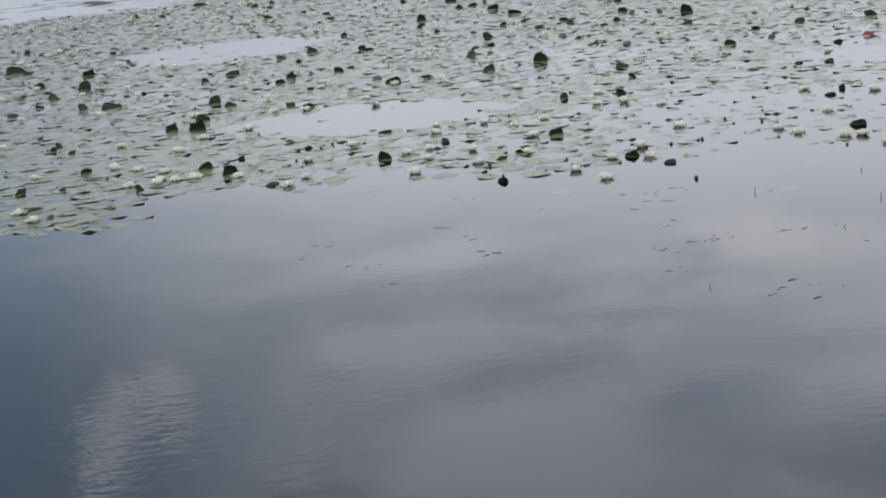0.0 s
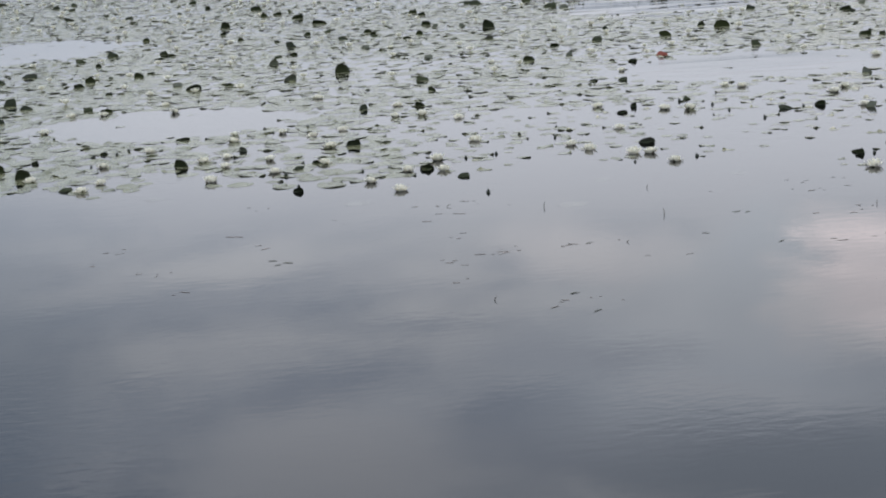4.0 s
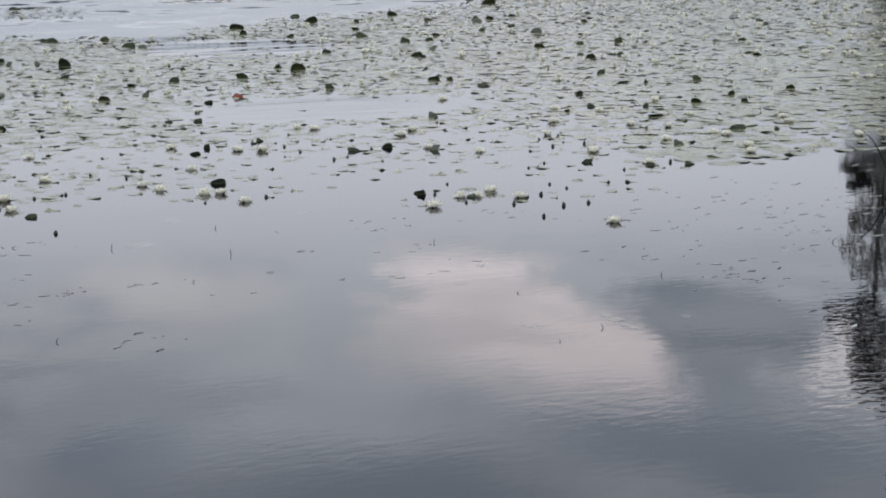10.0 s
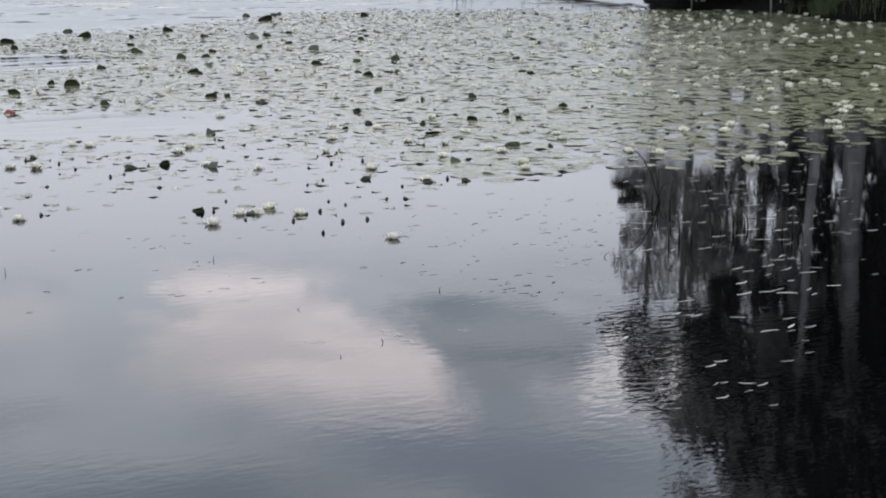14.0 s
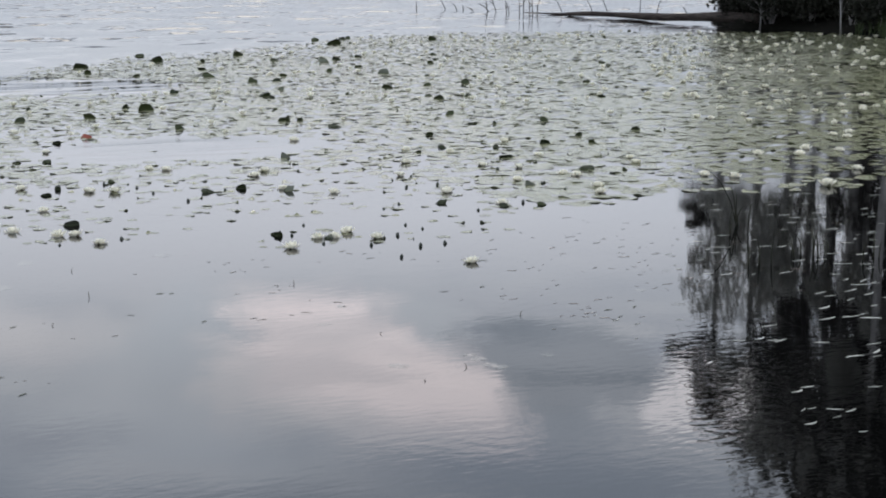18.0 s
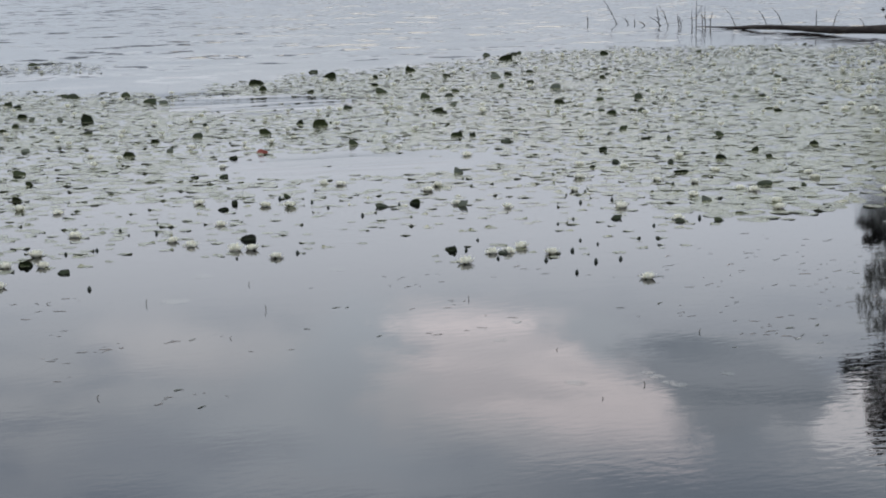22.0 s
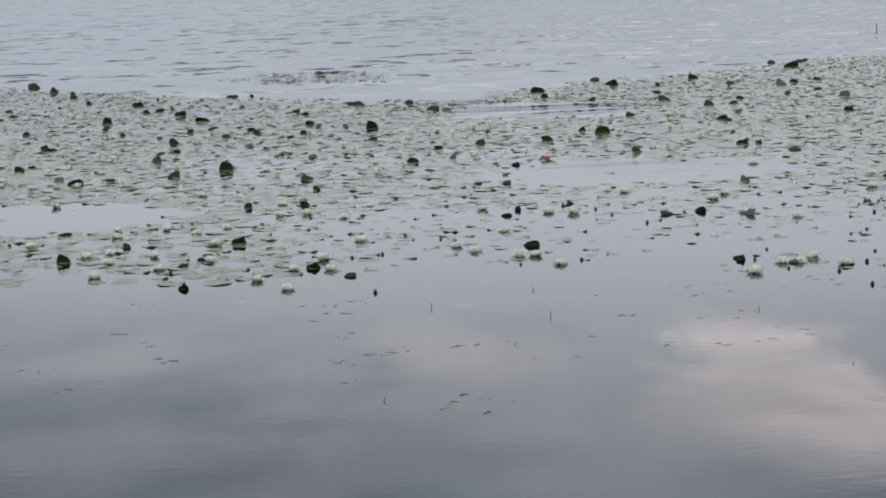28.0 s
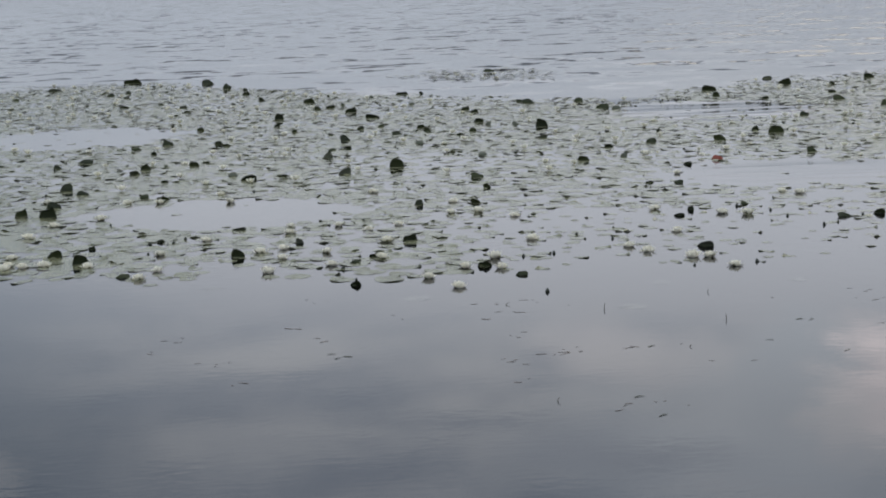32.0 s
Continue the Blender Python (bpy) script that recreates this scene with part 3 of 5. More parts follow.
FLOWERS_2 = [(-1.82,11.42), (-1.83,11.43), (6.6,11.45), (0.62,11.53), (8.96,11.59), (10.18,11.62), (9.41,11.64), (10.13,11.65), (-2.03,11.66), (4.37,11.67), (-2.74,11.73), (7.45,11.76), (8.67,11.78), (-2.22,11.86), (-0.59,11.89), (9.25,11.89), (6.45,11.91), (5.42,11.92), (3.22,12.06), (7.58,12.06), (-0.02,12.08), (3.23,12.08), (0.53,12.09), (3.07,12.16), (3.06,12.18), (6.26,12.18), (11.12,12.24), (10.82,12.27), (0.75,12.28), (0.33,12.35), (-1.85,12.39), (-0.01,12.39), (10.1,12.4), (4.42,12.42), (1.61,12.48), (2.65,12.5), (11.09,12.5), (6.99,12.55), (5.78,12.6), (10.15,12.66), (4.59,12.67), (11.09,12.67), (10.4,12.73), (1.17,12.76), (1.38,12.77)]
FLOWERS_3 = [(11.36,12.87), (-2.34,12.87), (-1.74,12.93), (3.92,13.09), (6.44,13.13), (-1.42,13.2), (3.82,13.23), (1.26,13.41), (10.77,13.42), (7.2,13.58), (12.44,13.64), (-0.48,13.95), (10.17,14.0), (-1.04,14.06), (-1.3,14.14), (0.69,14.22), (11.55,14.25), (0.68,14.27), (-1.96,14.36), (9.99,14.4), (-0.56,14.48), (11.37,14.5), (5.56,14.56), (9.94,14.57), (11.13,14.62), (12.12,14.65), (3.33,14.67), (11.11,14.94), (-2.89,15.13), (10.68,15.23), (11.33,15.42), (11.87,15.63), (12.23,15.8), (12.7,16.12), (11.43,16.32), (12.48,16.46), (11.23,16.72), (11.39,16.79), (12.14,17.11), (14.92,17.21), (9.33,17.26), (12.77,17.29), (15.76,17.34), (11.52,17.43), (15.76,17.63)]
CURLED_1 = [(0.33,9.9,0.08,0.03), (1.3,9.98,0.09,0.02), (5.67,10.11,0.08,0.02), (5.41,10.17,0.1,0.01), (1.13,10.35,0.11,0.04), (5.08,10.49,0.09,0.03), (-1.04,10.51,0.11,0.02), (0.36,10.68,0.08,0.02), (2.58,10.73,0.13,0.04), (-1.89,10.82,0.05,0.05), (0.49,10.89,0.07,0.03), (6.05,10.98,0.09,0.05), (-2.7,11.07,0.07,0.05), (-1.35,11.09,0.11,0.08), (-2.43,11.09,0.06,0.02), (-0.36,11.11,0.09,0.08), (-1.55,11.4,0.1,0.06), (7.13,11.41,0.06,0.03), (0.77,11.49,0.1,0.06), (4.36,11.54,0.07,0.06), (6.86,11.55,0.16,0.04), (0.04,11.6,0.07,0.04), (-1.34,11.72,0.04,0.03)]
CURLED_2 = [(3.83,11.74,0.12,0.03), (-2.4,11.77,0.11,0.04), (4.1,11.82,0.1,0.04), (-0.9,11.93,0.07,0.02), (2.74,12.12,0.1,0.02), (-0.38,12.35,0.13,0.02), (2.89,12.39,0.04,0.05), (6.7,12.56,0.17,0.03), (3.34,12.58,0.07,0.03), (-2.7,12.79,0.05,0.03), (-2.88,13.04,0.05,0.04), (7.86,13.14,0.07,0.04), (6.17,13.18,0.05,0.03), (6.92,13.2,0.05,0.04), (-2.87,13.22,0.06,0.04), (7.44,13.25,0.09,0.05), (1.42,13.29,0.09,0.04), (0.98,13.29,0.05,0.05), (5.03,13.37,0.08,0.06), (-1.84,13.42,0.12,0.12), (6.51,13.42,0.08,0.03), (-2.06,13.56,0.09,0.08), (8.0,13.63,0.04,0.05), (8.75,13.84,0.08,0.05)]
CURLED_3 = [(1.63,14.23,0.07,0.04), (6.83,14.37,0.09,0.04), (-1.19,14.42,0.09,0.04), (7.84,14.98,0.05,0.04), (7.64,15.09,0.12,0.02), (-1.9,15.14,0.1,0.08), (3.58,15.34,0.09,0.03), (-0.35,15.45,0.13,0.06), (6.33,15.45,0.15,0.03), (-2.86,15.51,0.18,0.07), (-1.09,15.55,0.07,0.03), (-0.04,15.64,0.1,0.03), (0.51,15.64,0.11,0.07), (-3.13,15.64,0.08,0.08), (-3.76,15.64,0.12,0.03), (1.01,16.03,0.13,0.1), (6.23,16.14,0.06,0.05), (-3.63,16.14,0.1,0.03), (3.17,16.19,0.05,0.07), (6.09,16.22,0.11,0.06), (-1.4,16.28,0.09,0.05), (-1.33,16.65,0.09,0.08), (-3.64,16.79,0.09,0.07), (-0.88,16.82,0.09,0.06)]
CURLED_4 = [(1.9,16.82,0.1,0.04), (10.28,17.01,0.11,0.04), (-4.01,17.05,0.11,0.03), (-0.78,17.09,0.09,0.03), (0.41,17.11,0.09,0.07), (3.21,17.12,0.1,0.04), (3.69,17.36,0.1,0.06), (4.42,17.39,0.11,0.07), (-3.45,17.41,0.12,0.12), (-1.98,17.48,0.14,0.05), (8.51,17.67,0.11,0.06), (5.17,17.96,0.16,0.09), (-1.35,18.13,0.05,0.08), (5.02,18.25,0.07,0.08), (4.03,18.47,0.06,0.08), (6.89,18.73,0.07,0.04), (-1.57,18.76,0.12,0.04), (0.66,18.85,0.1,0.08), (-3.68,18.9,0.13,0.09), (6.87,18.93,0.13,0.06), (10.86,18.98,0.11,0.04), (1.93,19.02,0.11,0.04), (-1.27,19.16,0.11,0.07), (8.61,19.33,0.12,0.06)]
CURLED_5 = [(9.19,19.42,0.09,0.05), (1.61,19.56,0.1,0.03), (2.94,19.71,0.13,0.13), (6.07,19.89,0.1,0.06), (-4.72,20.06,0.22,0.1), (2.69,20.11,0.06,0.07), (1.59,20.15,0.1,0.05), (2.38,20.26,0.06,0.07), (2.33,20.65,0.11,0.06), (-0.72,20.92,0.09,0.03), (7.44,20.95,0.12,0.08), (-0.07,21.14,0.09,0.04), (9.52,21.52,0.14,0.08), (8.16,21.74,0.1,0.05), (4.23,21.86,0.11,0.05), (1.13,21.9,0.18,0.06), (7.23,22.06,0.15,0.07), (4.09,22.07,0.16,0.07), (-0.04,22.18,0.11,0.1), (8.99,22.19,0.07,0.08), (2.38,22.58,0.1,0.07), (0.9,22.93,0.15,0.08), (4.0,23.31,0.12,0.07), (-1.42,23.36,0.13,0.03)]
CURLED_6 = [(3.34,23.42,0.15,0.07), (0.66,23.84,0.12,0.05), (9.65,23.98,0.14,0.08), (0.85,24.23,0.05,0.09), (10.02,24.41,0.12,0.06), (6.13,24.58,0.2,0.09), (9.12,24.68,0.12,0.05), (0.4,24.98,0.16,0.09), (7.43,25.22,0.18,0.11), (-2.23,25.33,0.16,0.04), (9.02,26.06,0.16,0.09), (1.82,26.17,0.17,0.05), (7.61,26.76,0.14,0.05), (-2.68,28.09,0.11,0.06), (11.49,28.13,0.23,0.11), (15.33,28.18,0.1,0.05), (13.58,28.49,0.14,0.09), (-0.87,29.02,0.13,0.13), (12.24,29.51,0.12,0.06), (11.72,29.6,0.14,0.06), (-3.78,30.03,0.22,0.06), (-1.23,30.68,0.2,0.09), (3.81,31.57,0.21,0.06), (-2.61,31.68,0.32,0.11)]
BUDS_1 = [(3.99,8.74), (4.24,9.01), (4.41,9.03), (4.0,9.19), (1.36,9.41), (4.27,9.42), (4.52,9.58), (4.48,9.76), (2.34,10.04), (0.34,10.06), (2.73,10.07), (5.17,10.1), (5.6,10.26), (0.74,10.43), (4.63,10.44), (0.28,10.48), (4.82,10.6), (1.41,10.65), (6.16,10.66), (1.61,10.71), (6.18,11.04), (2.08,11.2), (5.2,11.31), (5.46,11.33), (3.57,11.4), (-0.95,11.41), (1.88,11.43), (2.18,11.67), (5.27,11.72), (3.97,11.79), (-0.96,11.82), (5.47,11.82), (-0.81,11.84), (3.46,11.88), (6.25,11.89), (-0.74,11.99), (3.43,12.2), (7.53,12.33), (0.26,12.4), (5.48,12.43), (3.26,12.48), (0.52,12.55), (-1.32,12.84), (-0.29,14.56), (-2.04,14.9)]
BUDS_2 = [(8.28,16.1), (8.2,16.15), (-2.21,16.85)]
CURLED = [(3.62, 9.75, 0.075, 0.04), (3.86, 9.53, 0.07, 0.02)] + CURLED_1 + CURLED_2 + CURLED_3 + CURLED_4 + CURLED_5 + CURLED_6
FLOWERS = FLOWERS_1 + FLOWERS_2 + FLOWERS_3 + [(3.54, 9.31), (3.81, 9.57), (3.91, 9.55), (4.05, 9.68)]
BUDS = BUDS_1 + BUDS_2 + [(3.90, 10.05), (3.76, 9.36), (3.70, 9.72)]


def curled_pad_shape(seed):
    """The part of a pad that stands up out of the water, about 1 wide and 1 high: half-moons, leaning flaps, slit ones, sails and slanting lobes."""
    dice = random.Random(seed)
    kind = seed % 5
    side = dice.choice((-1, 1))
    lean, bow = side * (dice.uniform(0.35, 0.8) if kind in (1, 3) else dice.uniform(0.05, 0.3)), dice.uniform(0.1, 0.35)
    slit_at = dice.uniform(-0.35, 0.35)
    grid_u, grid_v = 13, 6
    verts, faces = [], []
    for layer in (0, 1):
        for j in range(grid_v):
            f = j / (grid_v - 1)
            for i in range(grid_u):
                u = -math.cos(math.pi * i / (grid_u - 1))
                reach = math.sqrt(max(0.0, 1 - u * u))
                if kind == 2:
                    reach *= 0.65 + 0.35 * min(1.0, abs(u - slit_at) * 2.6)
                elif kind == 3:
                    reach = max(0.0, 1 - abs(u - 0.5 * slit_at)) ** 0.7
                elif kind == 4:
                    reach = min(1.0, 1.4 * reach) * (0.78 - 0.25 * side * u)
                elif kind == 1:
                    reach = min(1.0, 1.25 * reach) * 0.9
                reach *= 1.0 + 0.08 * math.sin(4 * u + seed) + 0.03 * math.sin(11 * u + 2 * seed)
                up = f * reach
                x = 0.5 * u + lean * up * 0.5
                y = 0.2 * bow * math.cos(1.5 * u) + up * up * 0.25 * (1 if seed % 2 else -1) - layer * 0.025
                verts.append((x, y, up - 0.02))
    size = grid_u * grid_v
    for layer in (0, 1):
        for j in range(grid_v - 1):
            for i in range(grid_u - 1):
                k = layer * size + j * grid_u + i
                quad = (k, k + 1, k + grid_u + 1, k + grid_u)
                faces.append(quad if layer else quad[::-1])
    rim = [(grid_v - 1) * grid_u + i for i in range(grid_u)]
    for k0, k1 in zip(rim, rim[1:]):
        faces.append((k0, k1, k1 + size, k0 + size))
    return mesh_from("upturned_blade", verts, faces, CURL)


def folded_base_shape(seed, material):
    """The floating half of a folded pad, half a disc of width 1."""
    dice = random.Random(seed)
    verts, faces = [(0, 0, 0.0)], []
    for k in range(10):
        turn = math.pi * k / 9
        verts.append((0.5 * math.cos(turn), -0.5 * math.sin(turn) * dice.uniform(0.85, 1.0), 0.02 * math.sin(3 * turn)))
    for k in range(10):
        x, y, z = verts[1 + k]
        verts.append((x * 0.98, y * 0.98, z - 0.03))
    for k in range(9):
        faces.append((0, 2 + k, 1 + k))
        faces.append((1 + k, 2 + k, 12 + k, 11 + k))
    return mesh_from("floating_blade", verts, faces, material)


BLADES = [curled_pad_shape(s) for s in range(15)]
FADED_BLADES = [mesh.copy() for mesh in BLADES]
for mesh in FADED_BLADES:
    mesh.materials[0] = FADED
BASES = [folded_base_shape(s, PAD_ONE) for s in range(3)]
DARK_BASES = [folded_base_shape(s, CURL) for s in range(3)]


def curled_pad(x, y, wide, high, dice):
    wide, high = wide * (0.94 if y < 12.5 else 1.04), min(high * 0.95, (0.66 if y < 12.5 else 0.80) * wide)
    m = pose(x, y, 0.0, 0, 0, dice.uniform(-25, 25) - math.degrees(math.atan2(x, y)))
    ob = empty("curled_lily_pad", m)
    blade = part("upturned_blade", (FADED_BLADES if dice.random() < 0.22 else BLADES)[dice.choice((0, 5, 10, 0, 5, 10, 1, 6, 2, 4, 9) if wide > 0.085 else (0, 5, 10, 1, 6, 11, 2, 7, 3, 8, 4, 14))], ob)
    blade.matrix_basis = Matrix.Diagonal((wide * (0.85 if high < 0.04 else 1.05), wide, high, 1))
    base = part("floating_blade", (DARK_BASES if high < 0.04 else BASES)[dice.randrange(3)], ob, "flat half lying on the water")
    base.matrix_basis = pose(0, -0.012 if high < 0.06 else 0.0, 0.005) @ Matrix.Diagonal((wide * (0.55 if high < 0.04 else 0.95), wide * 0.5, 0.1, 1))
    tall = "standing up from" if high > 0.6 * wide else "folded low over"
    return tagged(ob, f"dark green curled lily pad {tall} the water", "lily pad", "curled lily pads")


def petal(length, wide, rise, cup, turn, out):
    """One pointed, cupped petal from the flower's middle."""
    verts, faces = [], []
    for i, (f, w) in enumerate(((0.0, 0.35), (0.4, 0.95), (0.75, 0.8), (1.0, 0.04))):
        for s in (-1, 0, 1):
            r = out + length * f * math.cos(rise + cup * f)
            z = length * f * math.sin(rise + cup * f) - (0.12 * wide if s == 0 else 0)
            side = s * wide * w * 0.5
            verts.append((r * math.cos(turn) - side * math.sin(turn), r * math.sin(turn) + side * math.cos(turn), z))
    for i in range(3):
        for s in range(2):
            k = i * 3 + s
            faces.append((k, k + 3, k + 4, k + 1))
    return verts, faces


def petal_ring(seed, count, length, wide, rise, out, height=0.0):
    dice = random.Random(seed)
    pieces = []
    for k in range(count):
        v, f = petal(length * dice.uniform(0.9, 1.06), wide, radians(rise + dice.uniform(-7, 7)), 0.35, 2 * math.pi * (k + dice.uniform(-0.15, 0.15)) / count, out)
        pieces.append(([(x, y, z + height) for x, y, z in v], f))
    return join(*pieces)


def stamen_boss(seed):
    dice = random.Random(seed)
    pieces = []
    for k in range(14):
        turn, lean = dice.uniform(0, 6.3), dice.uniform(0.1, 0.6)
        top = (0.3 * lean * math.cos(turn), 0.3 * lean * math.sin(turn), 0.42 - 0.2 * lean)
        pieces.append(tube([(0.08 * math.cos(turn), 0.08 * math.sin(turn), 0.06), top], [0.03, 0.02], 4))
    return join(*pieces)


# flower meshes of half width 1, open to different degrees
FLOWER_SETS = []
for seed, (rise_out, rise_mid, rise_in) in enumerate(((8, 34, 60), (16, 42, 66), (5, 28, 54), (26, 50, 72), (12, 38, 62))):
    FLOWER_SETS.append((
        mesh_from("outer_corolla", *petal_ring(seed, 9, 0.92, 0.46, rise_out, 0.10, 0.10), PETAL),
        mesh_from("middle_corolla", *petal_ring(seed + 20, 9, 0.80, 0.42, rise_mid, 0.08, 0.13), PETAL),
        mesh_from("inner_corolla", *petal_ring(seed + 40, 7, 0.66, 0.35, rise_in, 0.05, 0.16), PETAL),
        mesh_from("stamen_boss", *stamen_boss(seed), STAMEN),
        mesh_from("sepal_cup", *petal_ring(seed + 60, 4, 0.80, 0.32, rise_out - 4, 0.06, 0.05), SEPAL),
    ))


def lily_flower(x, y, half, dice):
    ob = empty("water_lily_flower", pose(x, y, -0.008, dice.uniform(-9, 9), dice.uniform(-9, 9), dice.uniform(0, 360)))
    for data, label in zip(FLOWER_SETS[dice.randrange(5)], ("white petals", "white petals", "white petals", "yellow stamens", "brownish green sepals")):
        piece = part(data.name.split(".")[0], data, ob, label)
        piece.matrix_basis = Matrix.Diagonal((half, half, half * 0.88, 1))
    return tagged(ob, "open white water lily flower floating among its pads", "flower", "water lily flowers")


PETAL_RINGS = ((9, 0.92, 0.46, 12, 0.10, 0.10), (9, 0.82, 0.43, 38, 0.08, 0.13), (7, 0.70, 0.37, 62, 0.05, 0.16))
PETAL_SHAPES = [mesh_from("petal", *petal(length, wide, radians(rise), 0.35, 0.0, out), PETAL) for count, length, wide, rise, out, up in PETAL_RINGS]
SEPAL_SHAPE = mesh_from("sepal", *petal(0.78, 0.32, radians(8), 0.35, 0.0, 0.08), SEPAL)
BOSS_SHAPE = mesh_from("stamen_boss", *stamen_boss(9), STAMEN)


def near_flower(x, y, half, dice):
    """A flower close to the shore, petal by petal."""
    ob = empty("water_lily_flower", pose(x, y, -0.008, dice.uniform(-9, 9), dice.uniform(-9, 9), dice.uniform(0, 360)))
    scale = Matrix.Diagonal((half, half, half * 0.88, 1))
    opened = dice.uniform(-12, 6)
    for data, (count, length, wide, rise, out, up) in zip(PETAL_SHAPES, PETAL_RINGS):
        for k in range(count):
            piece = part("petal", data, ob)
            turn = 360 * (k + dice.uniform(-0.15, 0.15)) / count
            piece.matrix_basis = scale @ pose(0, 0, up, 0, 0, turn) @ pose(0, 0, 0, dice.uniform(-6, 6), opened + dice.uniform(-6, 6), 0)
    for k in range(4):
        part("sepal", SEPAL_SHAPE, ob, "brownish green sepal").matrix_basis = scale @ pose(0, 0, 0.03, 0, 0, 90 * k + dice.uniform(-8, 8))
    part("stamen_boss", BOSS_SHAPE, ob, "yellow stamens").matrix_basis = scale
    return tagged(ob, "open white water lily flower floating near the bed's edge", "flower", "water lily flowers")


def bud_shape(seed):
    rows = [(0.0, 0.25), (0.15, 0.75), (0.38, 1.0), (0.65, 0.82), (0.85, 0.42), (1.0, 0.05)]
    verts, faces = tube([(0.03 * seed * z, 0, z * 2.5) for z, r in rows], [r * 0.9 for z, r in rows], 8)
    return mesh_from("bud_head", verts, faces, BUD)


BUD_HEADS = [bud_shape(s) for s in range(3)]
BUD_STALK = mesh_from("stalk", *tube([(0.1, 0, -2.0), (0, 0, 0.15)], [0.22, 0.25], 6), STALK)
BUD_SEPALS = mesh_from("bud_cup", *petal_ring(3, 4, 1.9, 1.2, 72, 0.35, 0.1), SEPAL)


def lily_bud(x, y, size, dice):
    ob = empty("water_lily_bud", pose(x, y, dice.uniform(-0.014, -0.006), dice.uniform(-14, 14), dice.uniform(-14, 14), dice.uniform(0, 360)))
    for data in (BUD_HEADS[dice.randrange(3)], BUD_STALK, BUD_SEPALS):
        piece = part(data.name.split(".")[0], data, ob)
        piece.matrix_basis = Matrix.Diagonal((size, size, size, 1))
    return tagged(ob, "dark closed water lily bud poking out of the water", "bud", "water lily buds")


dice = random.Random(21)
for x, y, wide, high in CURLED:
    curled_pad(x, y, max(0.06, wide), max(0.025, high), dice)
for x, y in FLOWERS:
    (near_flower if y < 11.1 else lily_flower)(x, y, 0.088 if (x, y) == (7.97, 9.96) else dice.uniform(0.051, 0.066), dice)
for x, y in BUDS:
    lily_bud(x, y, dice.uniform(0.0105, 0.0140), dice)


def spread(count, seed, test, gap, taken):
    """Random spots in the bed that keep their distance from those taken."""
    dice = random.Random(seed)
    spots = []
    for _ in range(count * 60):
        y = math.sqrt(dice.uniform(10.5 ** 2, 31.5 ** 2))
        x = dice.uniform(-0.30, 0.93) * y
        if coverage(x, y) < dice.uniform(0.15, 0.9) or not test(x, y, dice):
            continue
        if any(abs(x - a) < gap and abs(y - b) < gap for a, b in taken):
            continue
        taken.append((x, y))
        spots.append((x, y))
        if len(spots) == count:
            break
    return spots


taken = [(c[0], c[1]) for c in CURLED] + list(FLOWERS) + list(BUDS)
FAR_FLOWERS = []
for x, y in spread(230, 31, lambda x, y, d: x > 0.64 * y and y > (14.0 if d.random() < 0.25 else 19.0), 0.10, taken):
    if y < 21.0:
        lily_flower(x, y, dice.uniform(0.054, 0.068), dice)
    else:
        FAR_FLOWERS.append((x, y))
for x, y in spread(70, 32, lambda x, y, d: x <= 0.62 * y and y > 12.5, 0.2, taken):
    lily_flower(x, y, dice.uniform(0.044, 0.060), dice)
for x, y in spread(105, 33, lambda x, y, d: x < 0.64 * y and y > 11.5, 0.15, taken):
    wide = dice.uniform(0.05, 0.11)
    curled_pad(x, y, wide, wide * dice.uniform(0.25, 0.75), dice)
for x, y in spread(60, 34, lambda x, y, d: x < 0.66 * y, 0.12, taken):
    lily_bud(x, y, dice.uniform(0.0095, 0.0135), dice)


def distant_flowers():
    """The many small flowers far out in the bed, too far to count."""
    dice = random.Random(91)
    v, f = join(petal_ring(2, 7, 0.95, 0.5, 20, 0.05, 0.10), petal_ring(3, 5, 0.7, 0.45, 52, 0.05, 0.14))
    shape = np.array(v)
    verts, faces, start = [], [], 0
    for x, y in FAR_FLOWERS + spread(320, 92, lambda x, y, d: x < 0.62 * y and y > 15.0, 0.16, taken):
        size, turn = dice.uniform(0.042, 0.066) * (1.15 if x > 0.62 * y else 1.0), dice.uniform(0, 6.3)
        c, s = math.cos(turn), math.sin(turn)
        verts.append(np.stack([x + size * (c * shape[:, 0] - s * shape[:, 1]), y + size * (s * shape[:, 0] + c * shape[:, 1]), 0.004 + size * shape[:, 2]], 1))
        faces += [tuple(i + start for i in face) for face in f]
        start += len(shape)
    ob = new("distant_flowers", mesh_from("distant_flowers", np.concatenate(verts).tolist(), faces, PETAL))
    tagged(ob, "scattered small white water lily flowers far out", "flowers", "", "stuff")


distant_flowers()
rust = curled_pad(3.93, 15.64, 0.095, 0.045, dice)
for child in rust.children:
    child.data = child.data.copy()
    child.data.materials[0] = RUST
tagged(rust, "withered rusty orange lily pad curled on the water", "lily pad")

# ---------------------------------------------------------------- wooded bank
SHORE = [(24.0, 34.2), (21.9, 31.7), (20.75, 29.2), (21.3, 27.3), (21.0, 25.2), (20.3, 23.8), (21.3, 21.9), (25.0, 17.3), (33.0, 13.0), (50.0, 8.0)]
INLAND = [(46, 64), (52, 62), (56, 58), (60, 52), (63, 47), (66, 42), (70, 36), (75, 30), (80, 24), (90, 18)]


def bank_height(f, x, y):
    rise = 0.55 * min(1.0, f / 0.03) + 1.6 * f
    return rise + 0.18 * noise.noise((x * 0.6, y * 0.6, 2.0)) * min(1.0, f / 0.03)


